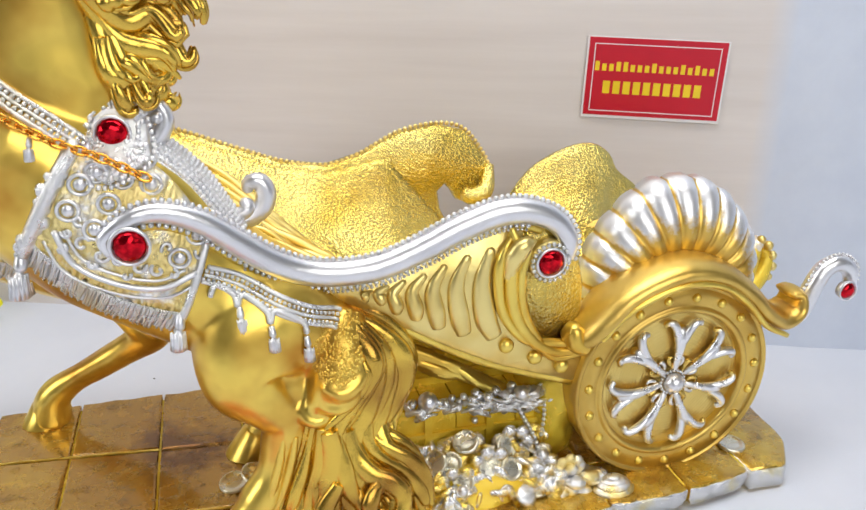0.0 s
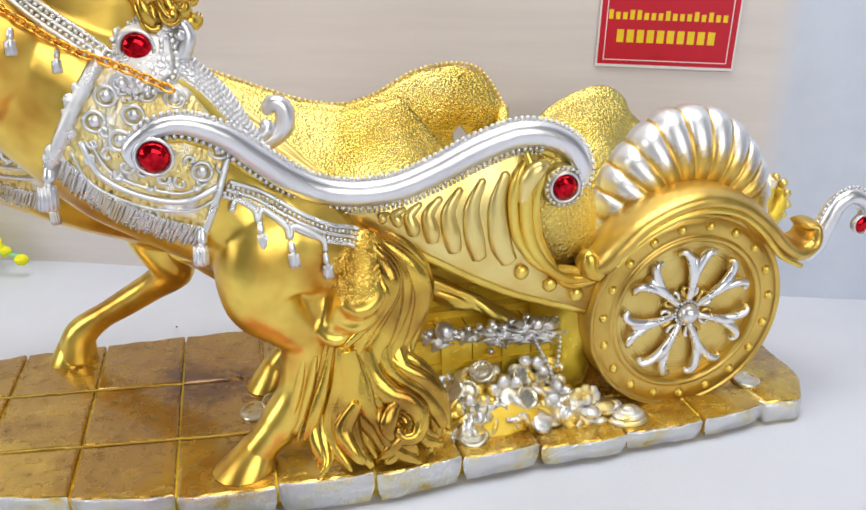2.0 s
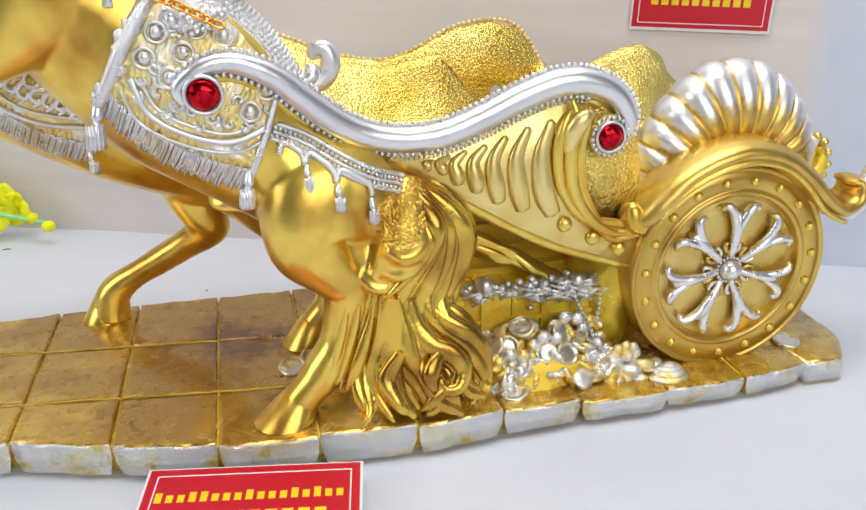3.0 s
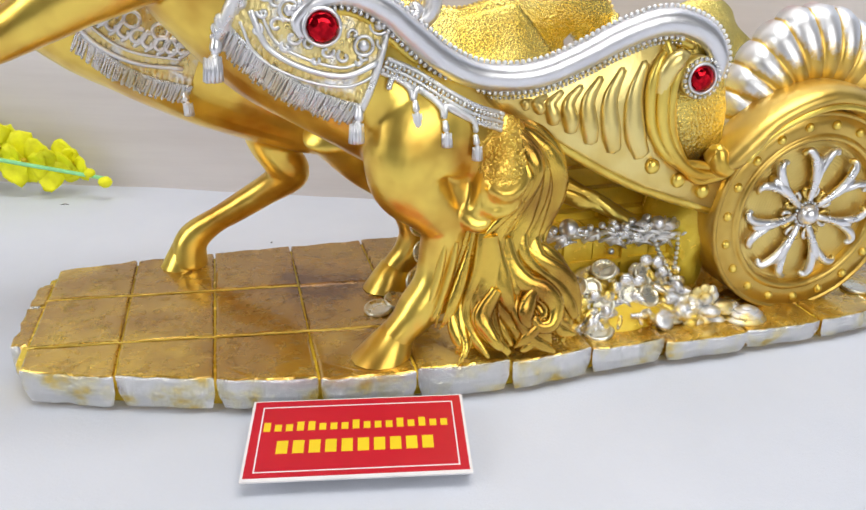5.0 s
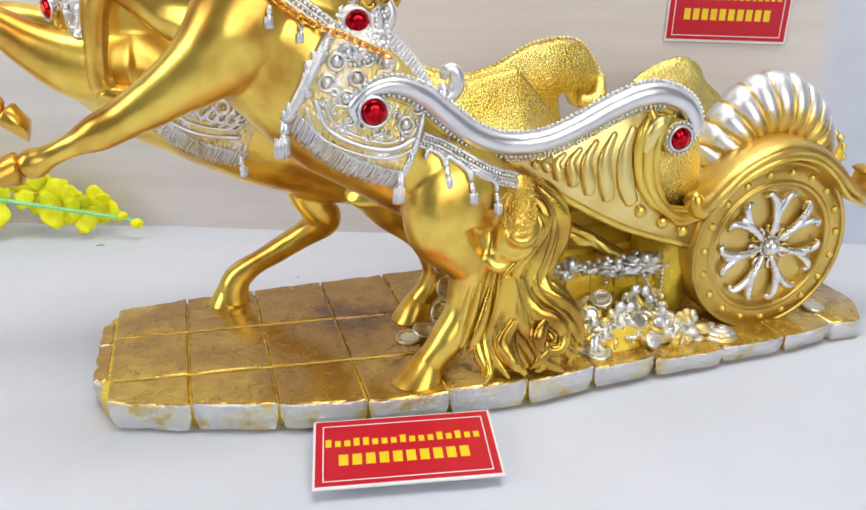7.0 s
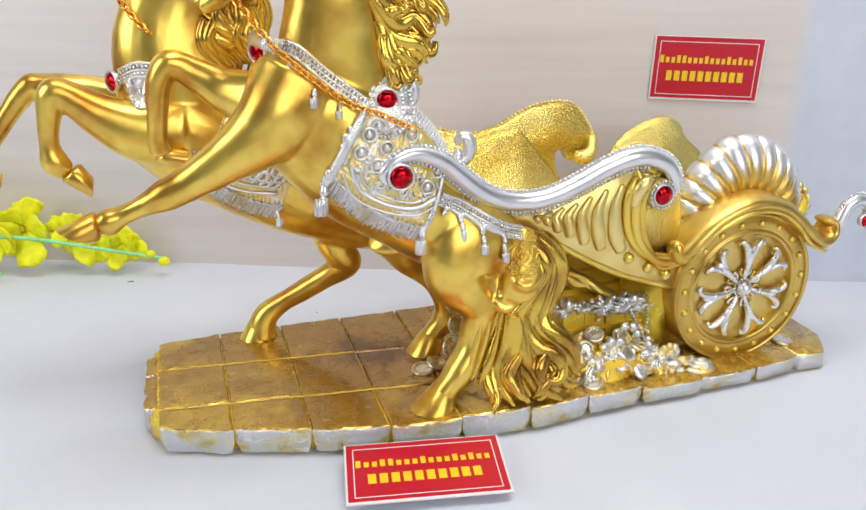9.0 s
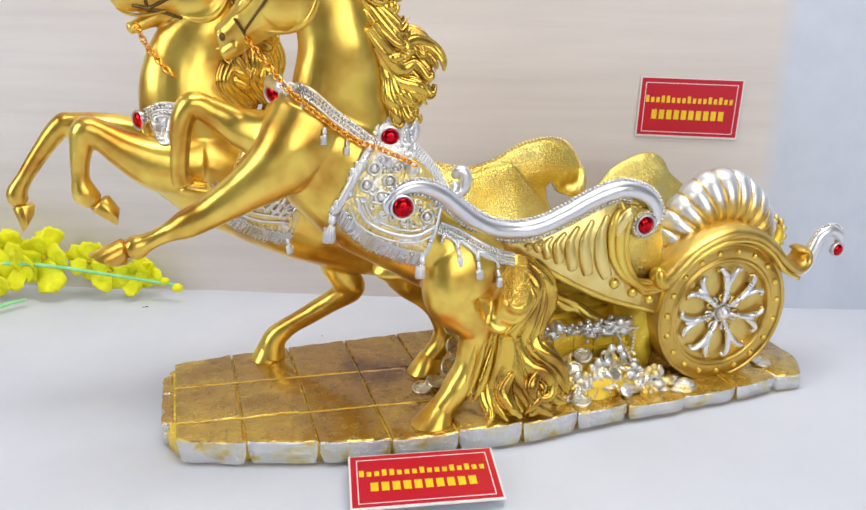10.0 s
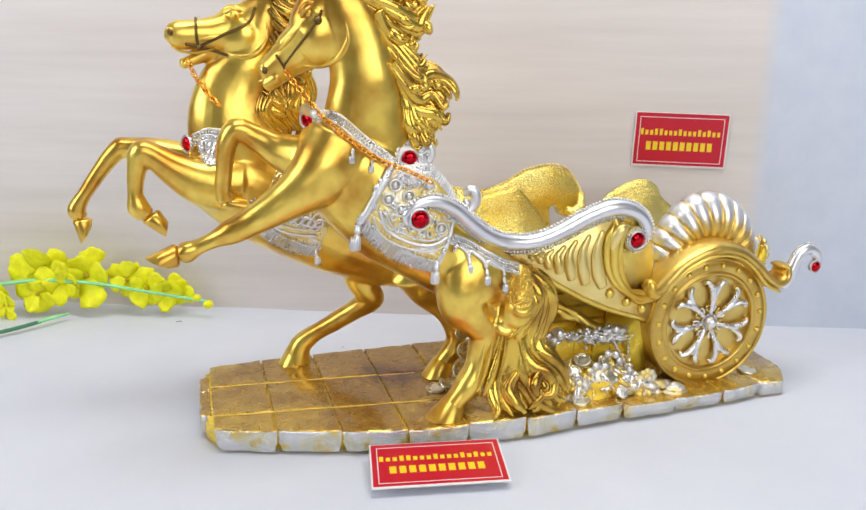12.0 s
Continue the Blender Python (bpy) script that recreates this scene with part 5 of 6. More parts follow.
beads(b, [(0.1452 + 0.0092 * math.cos(a), -0.0585, 0.1415 + 0.0092 * math.sin(a)) for a in np.linspace(0.0, 2 * math.pi, 40)], 0.0012, 0.0027)
part("bead_ring", b, SILVER_CAST, RAILOB)
b = bmesh.new()
slab(b, [(0.1370 + 0.0105 * math.cos(a) + 0.0085, 0.1415 + 0.0105 * math.sin(a)) for a in np.linspace(0, 2 * math.pi, 25)[:-1]], -0.0568, -0.049, 0.0008)
part("volute_eye", b, PALE_GOLD, RAILOB)

RAILOB.matrix_basis = Matrix.Translation((-0.0020, 0, 0.0006))

b = bmesh.new()
slab(b, [(0.0150, 0.1540), (0.0296, 0.1480), (0.0469, 0.1450), (0.0647, 0.1465), (0.0830, 0.1530), (0.1014, 0.1610), (0.1199, 0.1665), (0.1310, 0.1560), (0.1252, 0.1380), (0.1275, 0.1176), (0.1369, 0.1017), (0.1493, 0.0926),
         (0.1660, 0.0915), (0.1640, 0.0715), (0.1229, 0.0866), (0.0996, 0.0986), (0.0721, 0.1149), (0.0463, 0.1302), (0.0200, 0.1450)], -0.0540, -0.0430, 0.0012)
SIDE = part("side_panel", b, PALE_GOLD, FIG, "pale gold carriage side with raised gadroons and studs")
for (x0, z0), (x1, z1), r in (((0.0570, 0.1352), (0.0548, 0.1335), 0.0018), ((0.0640, 0.1368), (0.0618, 0.1300), 0.0024), ((0.0711, 0.1385), (0.0695, 0.1240), 0.0029), ((0.0803, 0.1405), (0.0788, 0.1195), 0.0033),
                              ((0.0896, 0.1440), (0.0897, 0.1135), 0.0037), ((0.1003, 0.1475), (0.1022, 0.1085), 0.0041), ((0.1111, 0.1500), (0.1175, 0.1050), 0.0046)):
    b = bmesh.new()
    mx, mz = (x0 + x1) / 2 - r * 0.9, (z0 + z1) / 2
    tube(b, [(x0 + r * 0.8, -0.0540, z0, r * 0.5, 0.0012), (mx + r * 0.1, -0.0546, mz + (z0 - z1) * 0.15, r * 0.95, 0.0026), (mx + r * 0.5, -0.0552, mz - (z0 - z1) * 0.25, r * 1.22, 0.0036), (x1, -0.0545, z1, r * 0.95, 0.0028)], 14, 6)
    part("gadroon", b, PALE_GOLD, SIDE)
for off, r in ((0.0, 0.0030), (0.0062, 0.0022), (-0.0052, 0.0022)):
    b = bmesh.new()
    tube(b, [(0.1240 + off * 0.2, -0.0545, 0.1600 - abs(off) * 0.6, r * 0.5), (0.1268 - off, -0.0560, 0.1500, r), (0.1240 - off, -0.0565, 0.1370, r * 1.2), (0.1265 - off * 0.9, -0.0565, 0.1176, r * 1.2), (0.1362 - off * 0.5, -0.0565, 0.1020, r * 1.2),
             (0.1490, -0.0565, 0.0935 + off * 0.7, r * 1.1), (0.1640, -0.0570, 0.0935 + off * 0.4, r)], 10, 6)
    part("volute_leaf", b, GOLD, SIDE)
b = bmesh.new()
tube(b, [(0.1340, -0.0560, 0.1535, 0.0020, 0.003), (0.1290, -0.0585, 0.1520, 0.0045, 0.004), (0.1245, -0.0580, 0.1460, 0.0050, 0.004), (0.1225, -0.0565, 0.1360, 0.003, 0.003)], 10, 6)
part("leaf_curl", b, PALE_GOLD, SIDE)
b = bmesh.new()
ball(b, Vector((0, 0, 0)), 0.0040, 14, (1, 0.7, 1))
STUD = part("stud", b, GOLD, SIDE)
STUD.matrix_basis = Matrix.Translation((0.1242, -0.0545, 0.0985))
for x, z in ((0.1396, 0.0900), (0.1545, 0.0828)):
    again(STUD, Matrix.Translation((x, -0.0545, z)))
b = bmesh.new()
tube(b, [(0.018, -0.050, 0.1445, 0.0028), (0.0463, -0.050, 0.1290, 0.003), (0.0721, -0.050, 0.1137, 0.003), (0.0996, -0.050, 0.0974, 0.003), (0.1229, -0.050, 0.0856, 0.003), (0.1640, -0.050, 0.0705, 0.003)], 8, 4)
part("lower_moulding", b, GOLD, SIDE)

# inner trough, far side and seat back
FAR_TOP = [(-0.0331, 0.1919), (-0.0144, 0.1850), (0.0077, 0.1761), (0.0308, 0.1675), (0.0551, 0.1636), (0.0742, 0.1687), (0.0967, 0.1801), (0.1195, 0.1837), (0.1362, 0.1795), (0.1485, 0.1639)]
b = bmesh.new()
grid = []
for i in range(61):
    x = -0.034 + (0.172 + 0.034) * i / 60
    near = float(np.interp(x, [r[0] for r in RAIL[3:15]] + [0.16], [r[2] - 0.004 for r in RAIL[3:15]] + [0.11]))
    far_z = float(np.interp(x, [p[0] for p in FAR_TOP[:6]] + [0.0885, 0.0963, 0.1076, 0.121, 0.130, 0.142, 0.172], [p[1] - 0.0012 for p in FAR_TOP[:6]] + [0.1710, 0.1620, 0.1475, 0.1310, 0.116, 0.100, 0.092]))
    floor_z = float(np.interp(x, (-0.034, 0.0, 0.03, 0.08, 0.13, 0.172), (0.165, 0.150, 0.130, 0.106, 0.088, 0.082)))
    row = []
    for j in range(41):
        w = j / 40
        y = -0.047 + 0.1028 * w
        if w < 0.2:
            z = floor_z + (near - floor_z) * (1 - w / 0.2) ** 1.6
        elif w < 0.5:
            z = floor_z
        else:
            t = (w - 0.5) / 0.5
            z = floor_z + (far_z - floor_z) * (0.35 * t ** 1.6 + 0.65 * t ** 3.2)
            z += 0.0030 * math.sin((x * 0.7 + y * 1.2) * 520 + 1.5 * math.sin(x * 90)) * max(0, 1 - abs(t - 0.3) / 0.35) * (1 if x < 0.085 else max(0, 1 - (x - 0.085) / 0.02))
        row.append(b.verts.new((x, y, z)))
    grid.append(row)
for a, c in zip(grid, grid[1:]):
    for j in range(40):
        b.faces.new((a[j], a[j + 1], c[j + 1], c[j]))
trough = BVHTree.FromBMesh(b)
ext = bmesh.ops.extrude_face_region(b, geom=b.faces[:])
for v in [g for g in ext["geom"] if isinstance(g, bmesh.types.BMVert)]:
    v.co.z -= 0.003
BODY = part("carriage_body", b, HAMMERED, FIG, "hammered gold inside of the carriage with pleats")
for k in range(9):
    b = bmesh.new()
    rows = []
    for i in range(15):
        u = i / 14
        x, y = -0.012 + 0.004 * k + (0.070 + 0.002 * k) * u, 0.048 - 0.0052 * k - (0.030 - 0.001 * k) * u ** 1.2 + 0.0008 * math.sin(7 * u + k)
        z = trough.ray_cast(Vector((x, y, 0.4)), Vector((0, 0, -1)))[0].z
        r = 0.0008 + 0.0024 * math.sin(math.pi * (0.08 + 0.84 * u))
        rows.append((x, y, z + 0.0002, r * 0.75, r))
    tube(b, rows, 8, 2)
    part("pleat", b, PALE_GOLD, BODY)
b = bmesh.new()
slab(b, FAR_TOP + [(0.1520, 0.1560), (0.1500, 0.1460), (0.1440, 0.1380), (0.1370, 0.1360), (0.1310, 0.1385), (0.1285, 0.1435), (0.1240, 0.1480), (0.1200, 0.1440), (0.1215, 0.1330), (0.1290, 0.1180), (0.1350, 0.1050), (0.0900, 0.1100), (0.0500, 0.1320), (0.0000, 0.1550), (-0.0330, 0.1750)], 0.0545, 0.0630, 0.0018)
FARSIDE = part("far_side_panel", b, HAMMERED, FIG, "hammered gold far side with scrolled end and beaded edge")
b = bmesh.new()
beads(b, [(x, 0.0575, z + 0.0008) for x, z in curve_pts(FAR_TOP + [(0.1520, 0.1560)], 6)], 0.0014, 0.0031)
part("bead_row", b, PALE_GOLD, FARSIDE)
b = bmesh.new()
tube(b, [(0.1515, 0.0560, 0.1580, 0.003), (0.1480, 0.0500, 0.1460, 0.005), (0.1415, 0.0490, 0.1415, 0.0058), (0.1345, 0.0500, 0.1430, 0.0045)], 10, 6)
part("scroll_end", b, HAMMERED, FARSIDE)
b = bmesh.new()
TOP2 = [(0.1550, 0.1180), (0.1676, 0.1412), (0.1811, 0.1557), (0.2020, 0.1653), (0.2184, 0.1664), (0.2302, 0.1594), (0.2369, 0.1484), (0.2541, 0.1326), (0.2439, 0.1186)]
tp = curve_pts(TOP2, 5)
grid = []
for i, (x, z) in enumerate(tp):
    row = []
    for j in range(17):
        t = j / 16
        xe = 0.158 + 0.045 * i / len(tp)
        row.append(b.verts.new((x + (xe - x) * t ** 1.2, 0.056 - 0.090 * t ** 1.5, z + (0.084 - z) * (1 - (1 - t) ** 1.4))))
    grid.append(row)
for a, c in zip(grid, grid[1:]):
    for j in range(16):
        b.faces.new((a[j], a[j + 1], c[j + 1], c[j]))
ext = bmesh.ops.extrude_face_region(b, geom=b.faces[:])
for v in [g for g in ext["geom"] if isinstance(g, bmesh.types.BMVert)]:
    v.co.y += 0.003
    v.co.x += 0.001
part("seat_back", b, HAMMERED, FIG, "hammered gold seat back rising to a rounded peak")
b = bmesh.new()
slab(b, [(0.1300, 0.1520), (0.1420, 0.1580), (0.1530, 0.1540), (0.1610, 0.1420), (0.1650, 0.1250), (0.1650, 0.1000), (0.1500, 0.0945), (0.1380, 0.1030), (0.1290, 0.1180), (0.1265, 0.1380)], -0.0505, -0.0440, 0.0012)
part("volute_ground", b, HAMMERED, SIDE, "hammered gold ground inside the volute")
# small silver scroll on the front of the carriage
b = bmesh.new()
tube(b, [(0.000, -0.036, 0.1715, 0.0030), (0.008, -0.036, 0.1705, 0.0042), (0.0150, -0.036, 0.1750, 0.0046), (0.0172, -0.036, 0.1815, 0.0046), (0.0150, -0.036, 0.1868, 0.0042), (0.0105, -0.036, 0.1868, 0.0034), (0.0092, -0.036, 0.1832, 0.0022)], 11, 5)
tube(b, [(0.000, -0.037, 0.1745, 0.0026), (0.006, -0.039, 0.1740, 0.0034), (0.0092, -0.039, 0.1772, 0.0032), (0.0070, -0.039, 0.1800, 0.0022)], 8, 5)
tube(b, [(-0.030, -0.046, 0.196, 0.004), (-0.016, -0.042, 0.184, 0.004), (0.0, -0.038, 0.173, 0.003)], 8, 5)
FS = part("front_scroll", b, SILVER, FIG, "silver curled scroll on the carriage front")
FS.matrix_basis = Matrix.Translation((-0.0015, 0, -0.0022))
gem(Vector((-0.0165, -0.0465, 0.1885)), 0.0050, FS, radians(30))

# wheel arch, shell and rear scroll
b = bmesh.new()
tube(b, [(0.1600, -0.054, 0.0975, 0.0055, 0.010), (0.1660, -0.054, 0.1010, 0.0068, 0.013), (0.1725, -0.053, 0.1075, 0.0074, 0.015), (0.1855, -0.052, 0.1200, 0.0068, 0.016), (0.2035, -0.052, 0.1278, 0.0072, 0.016), (0.2200, -0.052, 0.1298, 0.0072, 0.016),
         (0.2378, -0.052, 0.1252, 0.0070, 0.016), (0.2535, -0.052, 0.1142, 0.0068, 0.016), (0.2670, -0.052, 0.1015, 0.0060, 0.016), (0.2790, -0.052, 0.0945, 0.0058, 0.014), (0.2890, -0.052, 0.0985, 0.0052, 0.012), (0.2895, -0.052, 0.1070, 0.0040, 0.010), (0.2840, -0.052, 0.1085, 0.0022, 0.008)], 18, 6)
ARCH = part("wheel_arch", b, RIM_GOLD, FIG, "burnished gold arch over the wheel")
b = bmesh.new()
tube(b, [(0.1700, -0.066, 0.1010, 0.0016), (0.1790, -0.066, 0.1110, 0.0016), (0.1900, -0.067, 0.1188, 0.0016), (0.2050, -0.067, 0.1245, 0.0016), (0.2200, -0.067, 0.1260, 0.0016), (0.2360, -0.067, 0.1220, 0.0016), (0.2500, -0.067, 0.1120, 0.0016), (0.2640, -0.066, 0.0970, 0.0016), (0.2780, -0.066, 0.0895, 0.0014)], 8, 5)
part("arch_moulding", b, GOLD, ARCH)
b = bmesh.new()
tube(b, [(0.154, -0.055, 0.1000, 0.002, 0.004), (0.1575, -0.058, 0.1050, 0.004, 0.005), (0.1590, -0.059, 0.0985, 0.0055, 0.006), (0.1640, -0.059, 0.0955, 0.005, 0.006)], 12, 5)
part("arch_curl", b, GOLD, ARCH)

b = bmesh.new()
CX, CZ, LOBES = 0.2245, 0.1090, 13
grid = []
nt_, nr = LOBES * 10, 22
for i in range(nt_ + 1):
    u = i / nt_
    th = radians(186) + (radians(-4) - radians(186)) * u
    lobe = abs(math.sin(math.pi * u * LOBES)) ** 0.55
    edge = float(np.interp(math.degrees(th), (-4, 12, 50, 80, 105, 130, 160, 186), (0.046, 0.0495, 0.0545, 0.0600, 0.0610, 0.0560, 0.0530, 0.0480)))
    row = []
    for j in range(nr + 1):
        t = j / nr
        rr = 0.016 + (edge + 0.0022 * lobe - 0.016) * t
        dome = math.sin(math.pi * min(1, 0.15 + 0.85 * t) * 0.98)
        y = -0.032 - 0.015 * max(0, dome) ** 0.8 - 0.0042 * lobe * (0.25 + 0.75 * t) * (1 if t < 0.93 else (1 - t) / 0.07)
        bend = 0.10 * (th - radians(90)) * (1 - t) * 0.5
        row.append(b.verts.new((CX + rr * math.cos(th + bend), y, CZ + rr * math.sin(th + bend))))
    grid.append(row)
for a, c in zip(grid, grid[1:]):
    for j in range(nr):
        b.faces.new((a[j], a[j + 1], c[j + 1], c[j]))
back_v = [b.verts.new((r[-1].co.x, -0.026, r[-1].co.z)) for r in grid]
for i in range(len(grid) - 1):
    b.faces.new((grid[i][-1], grid[i + 1][-1], back_v[i + 1], back_v[i]))
b.faces.new(back_v)
SHELL = part("shell", b, gilt("shell_paint", gold=(0.80, 0.56, 0.13), dark=(0.62, 0.36, 0.05), rough=(0.33, 0.46)), FIG, "fluted scallop shell, silver above fading to gold below")


def shell_silver(co):
    d = math.hypot(co.x - CX, co.z - CZ)
    th = math.atan2(co.z - CZ, co.x - CX)
    u = (radians(186) - th) / radians(190)
    lobe = abs(math.sin(math.pi * u * LOBES)) ** 0.55
    return (d - 0.030) * 38 * (0.25 + lobe * 0.75) - (0.15 if lobe < 0.45 else 0)


silver_layer(SHELL, shell_silver)
b = bmesh.new()
tube(b, [(0.268, -0.020, 0.085, 0.006, 0.010), (0.282, -0.014, 0.100, 0.007, 0.010), (0.290, -0.010, 0.114, 0.006, 0.008), (0.297, -0.008, 0.121, 0.003, 0.005)], 12, 5)
tube(b, [(0.280, -0.020, 0.090, 0.005), (0.296, -0.014, 0.097, 0.005), (0.303, -0.010, 0.108, 0.004), (0.299, -0.010, 0.115, 0.0025)], 10, 5)
ORN = part("rear_ornament", b, CAST, FIG, "gold leaf ornament tipped with beads behind the shell")
silver_layer(ORN, lambda co: 0.5 if co.z > 0.117 else 0.0)
b = bmesh.new()
for x, z, r in ((0.296, 0.1215, 0.0028), (0.3015, 0.1175, 0.0030), (0.305, 0.111, 0.0030), (0.3065, 0.104, 0.0028), (0.305, 0.0975, 0.0024)):
    ball(b, Vector((x, -0.012, z)), r, 9)
part("bead_row", b, PALE_GOLD, ORN)
RS = [(0.2940, -0.047, 0.0875, 0.0055), (0.3010, -0.046, 0.0925, 0.0058), (0.3060, -0.046, 0.1040, 0.0055), (0.3115, -0.046, 0.1150, 0.0052), (0.3205, -0.046, 0.1185, 0.0050), (0.3290, -0.046, 0.1135, 0.0044), (0.3315, -0.046, 0.1050, 0.0036)]
b = bmesh.new()
tube(b, RS, 14, 6)
REAR = part("rear_scroll", b, SILVER, FIG, "silver curled rear scroll edged with beads")
silver_layer(REAR, lambda co: 1.0)
b = bmesh.new()
beads(b, beside(RS, 1, 0.0005, -0.001, 6, 8), 0.0011, 0.0026)
part("bead_row", b, SILVER, REAR)
gem(Vector((0.3262, -0.0505, 0.1030)), 0.0050, REAR)

# ---- wheel ----
WHEEL = new("wheel")
WHEEL.parent = FIG
WHEEL.matrix_basis = Matrix.Translation((0.2180, -0.0585, 0.0656))
tagged(WHEEL, "gold wheel with studded rim and silver fleur spokes")


def lathe(rows, n=72):
    """Rows of radius, y turned about the y axis."""
    b = bmesh.new()
    rings = [[b.verts.new((r * math.cos(a), y, r * math.sin(a))) for a in (2 * math.pi * j / n for j in range(n))] for r, y in rows]
    for a, c in zip(rings, rings[1:]):
        for j in range(n):
            b.faces.new((a[j], a[(j + 1) % n], c[(j + 1) % n], c[j]))
    return b, rings


b, _ = lathe([(0.0405, 0.006), (0.0405, 0.001), (0.0412, -0.0005), (0.0425, -0.0012), (0.0438, -0.0005), (0.0444, 0.0008), (0.0450, 0.0004), (0.0535, 0.0004), (0.0540, 0.0010), (0.0545, -0.0004), (0.0556, -0.0006), (0.0565, 0.0006), (0.0566, 0.003), (0.0562, 0.028), (0.0540, 0.030), (0.0405, 0.030)])
part("rim", b, RIM_GOLD, WHEEL)
b, rg = lathe([(0.0408, 0.0045), (0.039, 0.0040), (0.030, 0.0042), (0.020, 0.0040), (0.010, 0.0042), (0.002, 0.0040)])
b.faces.new(rg[-1])
part("disc", b, DISC_GOLD, WHEEL, "turned gold disc")
b = bmesh.new()
ball(b, Vector(), 0.0026, 10, (1, 0.9, 1))
ws = part("stud", b, GOLD, WHEEL)
for k in range(19):
    a = 2 * math.pi * k / 19 + 0.1
    m = Matrix.Translation((0.0490 * math.cos(a), 0.0003, 0.0490 * math.sin(a)))
    if k == 0:
        ws.matrix_basis = m
    else:
        again(ws, m)
b = bmesh.new()
tube(b, [(0, 0.0020, 0.008, 0.0024, 0.002), (0, 0.0010, 0.0125, 0.0019, 0.0022), (0, 0.0004, 0.019, 0.0025, 0.0026), (0, 0.0004, 0.025, 0.0034, 0.0026), (0, 0.0012, 0.0300, 0.0036, 0.0018), (0, 0.0030, 0.0325, 0.0022, 0.0008)], 12, 5)
for s in (-1, 1):
    tube(b, [(0.0010 * s, 0.0006, 0.0200, 0.0013), (0.0022 * s, 0.0000, 0.0265, 0.0021), (0.0040 * s, 0.0000, 0.0315, 0.0024), (0.0066 * s, 0.0000, 0.0348, 0.0022), (0.0092 * s, 0.0004, 0.0352, 0.0018), (0.0106 * s, 0.0010, 0.0334, 0.0015)], 9, 6)
    tube(b, [(0.0018 * s, 0.0022, 0.0090, 0.0012), (0.0036 * s, 0.0020, 0.0110, 0.0014), (0.0040 * s, 0.0018, 0.0138, 0.0012), (0.0022 * s, 0.0018, 0.0145, 0.0008)], 7, 4)
ball(b, Vector((0, 0.0002, 0.0148)), 0.0021, 8, (1.25, 0.9, 0.55))
ball(b, Vector((0, 0.0002, 0.0172)), 0.0019, 8, (1.25, 0.9, 0.45))
sp = part("spoke", b, gilt("spoke_paint", gold=(0.78, 0.56, 0.14), dark=(0.66, 0.42, 0.08), rough=(0.22, 0.34)), WHEEL, "silver-faced fleur spoke with gold flanks")
silver_layer(sp, lambda co: 0.55 - (co.y - 0.0002) * 260 + 45 * co.x)
for k in range(7):
    m = Matrix.Rotation(2 * math.pi * k / 7 + 0.06, 4, "Y")
    if k == 0:
        sp.matrix_basis = m
    else:
        again(sp, m)
b = bmesh.new()
ball(b, Vector((0, 0.0, 0)), 0.0056, 16)
beads(b, [(0.0068 * math.cos(a), 0.001, 0.0068 * math.sin(a)) for a in np.linspace(0, 2 * math.pi, 30)], 0.0010, 0.0021)
part("hub", b, SILVER, WHEEL, "silver pearl hub")
b = bmesh.new()
tube(b, [(0.2212, -0.030, 0.065, 0.008), (0.2212, 0.055, 0.065, 0.008)], 12, 3)
part("axle", b, CAST, FIG)
b, rg = lathe([(0.020, 0.0), (0.0562, 0.0), (0.0562, 0.026), (0.020, 0.026), (0.020, 0.0)], 48)
fw = part("far_wheel", b, RIM_GOLD, FIG, "gold far wheel behind the treasure")
fw.matrix_basis = Matrix.Translation((0.2212, 0.032, 0.0690))

# ---- treasure under the carriage ----
b = bmesh.new()
for k in range(5):
    x0 = 0.0720 + k * 0.0168
    box(b, (x0 + 0.0004, -0.0340 - 0.0006 * (k % 2), 0.014), (x0 + 0.0164, 0.012, 0.0560))
CHEST = part("treasure_chest", b, CAST, FIG, "open gold treasure chest heaped with silver jewels", smooth=False)
for z in (0.0400, 0.0555):
    b = bmesh.new()
    box(b, (0.0705, -0.0362, z - 0.0016), (0.1575, -0.0342, z + 0.0010))
    part("band", b, CAST, CHEST, smooth=False)
for x in (0.088, 0.1220):
    b = bmesh.new()
    box(b, (x, -0.0366, 0.016), (x + 0.004, -0.0344, 0.056))
    part("strap", b, CAST, CHEST, smooth=False)
b = bmesh.new()
for k in range(4):
    z0 = 0.0500 + k * 0.0106
    box(b, (0.070, -0.012 + 0.006 * k, z0), (0.166, -0.004 + 0.006 * k, z0 + 0.0102))
part("lid", b, CAST, CHEST, smooth=False)
b = bmesh.new()
rnd = random.Random(31)
for k in range(38):
    u, w = rnd.random(), rnd.uniform(-0.0025, 0.0025)
    strand(b, [(0.066 + 0.008 * u, -0.020, 0.090 - 0.006 * u), (0.086 + 0.010 * u + w, -0.025 - 0.004 * u, 0.085 - 0.010 * u - w), (0.104 + 0.010 * u - w, -0.029, 0.077 - 0.009 * u + w), (0.118 + 0.010 * u + w, -0.031 + w, 0.067 - 0.006 * u), (0.124 + 0.014 * u, -0.032, 0.060 - 0.003 * u)], rnd.uniform(0.0026, 0.0042), 0.0014, 8)
part("draped_cloth", b, GOLD, FIG, "gold folds of cloth hung over the chest")
b = bmesh.new()
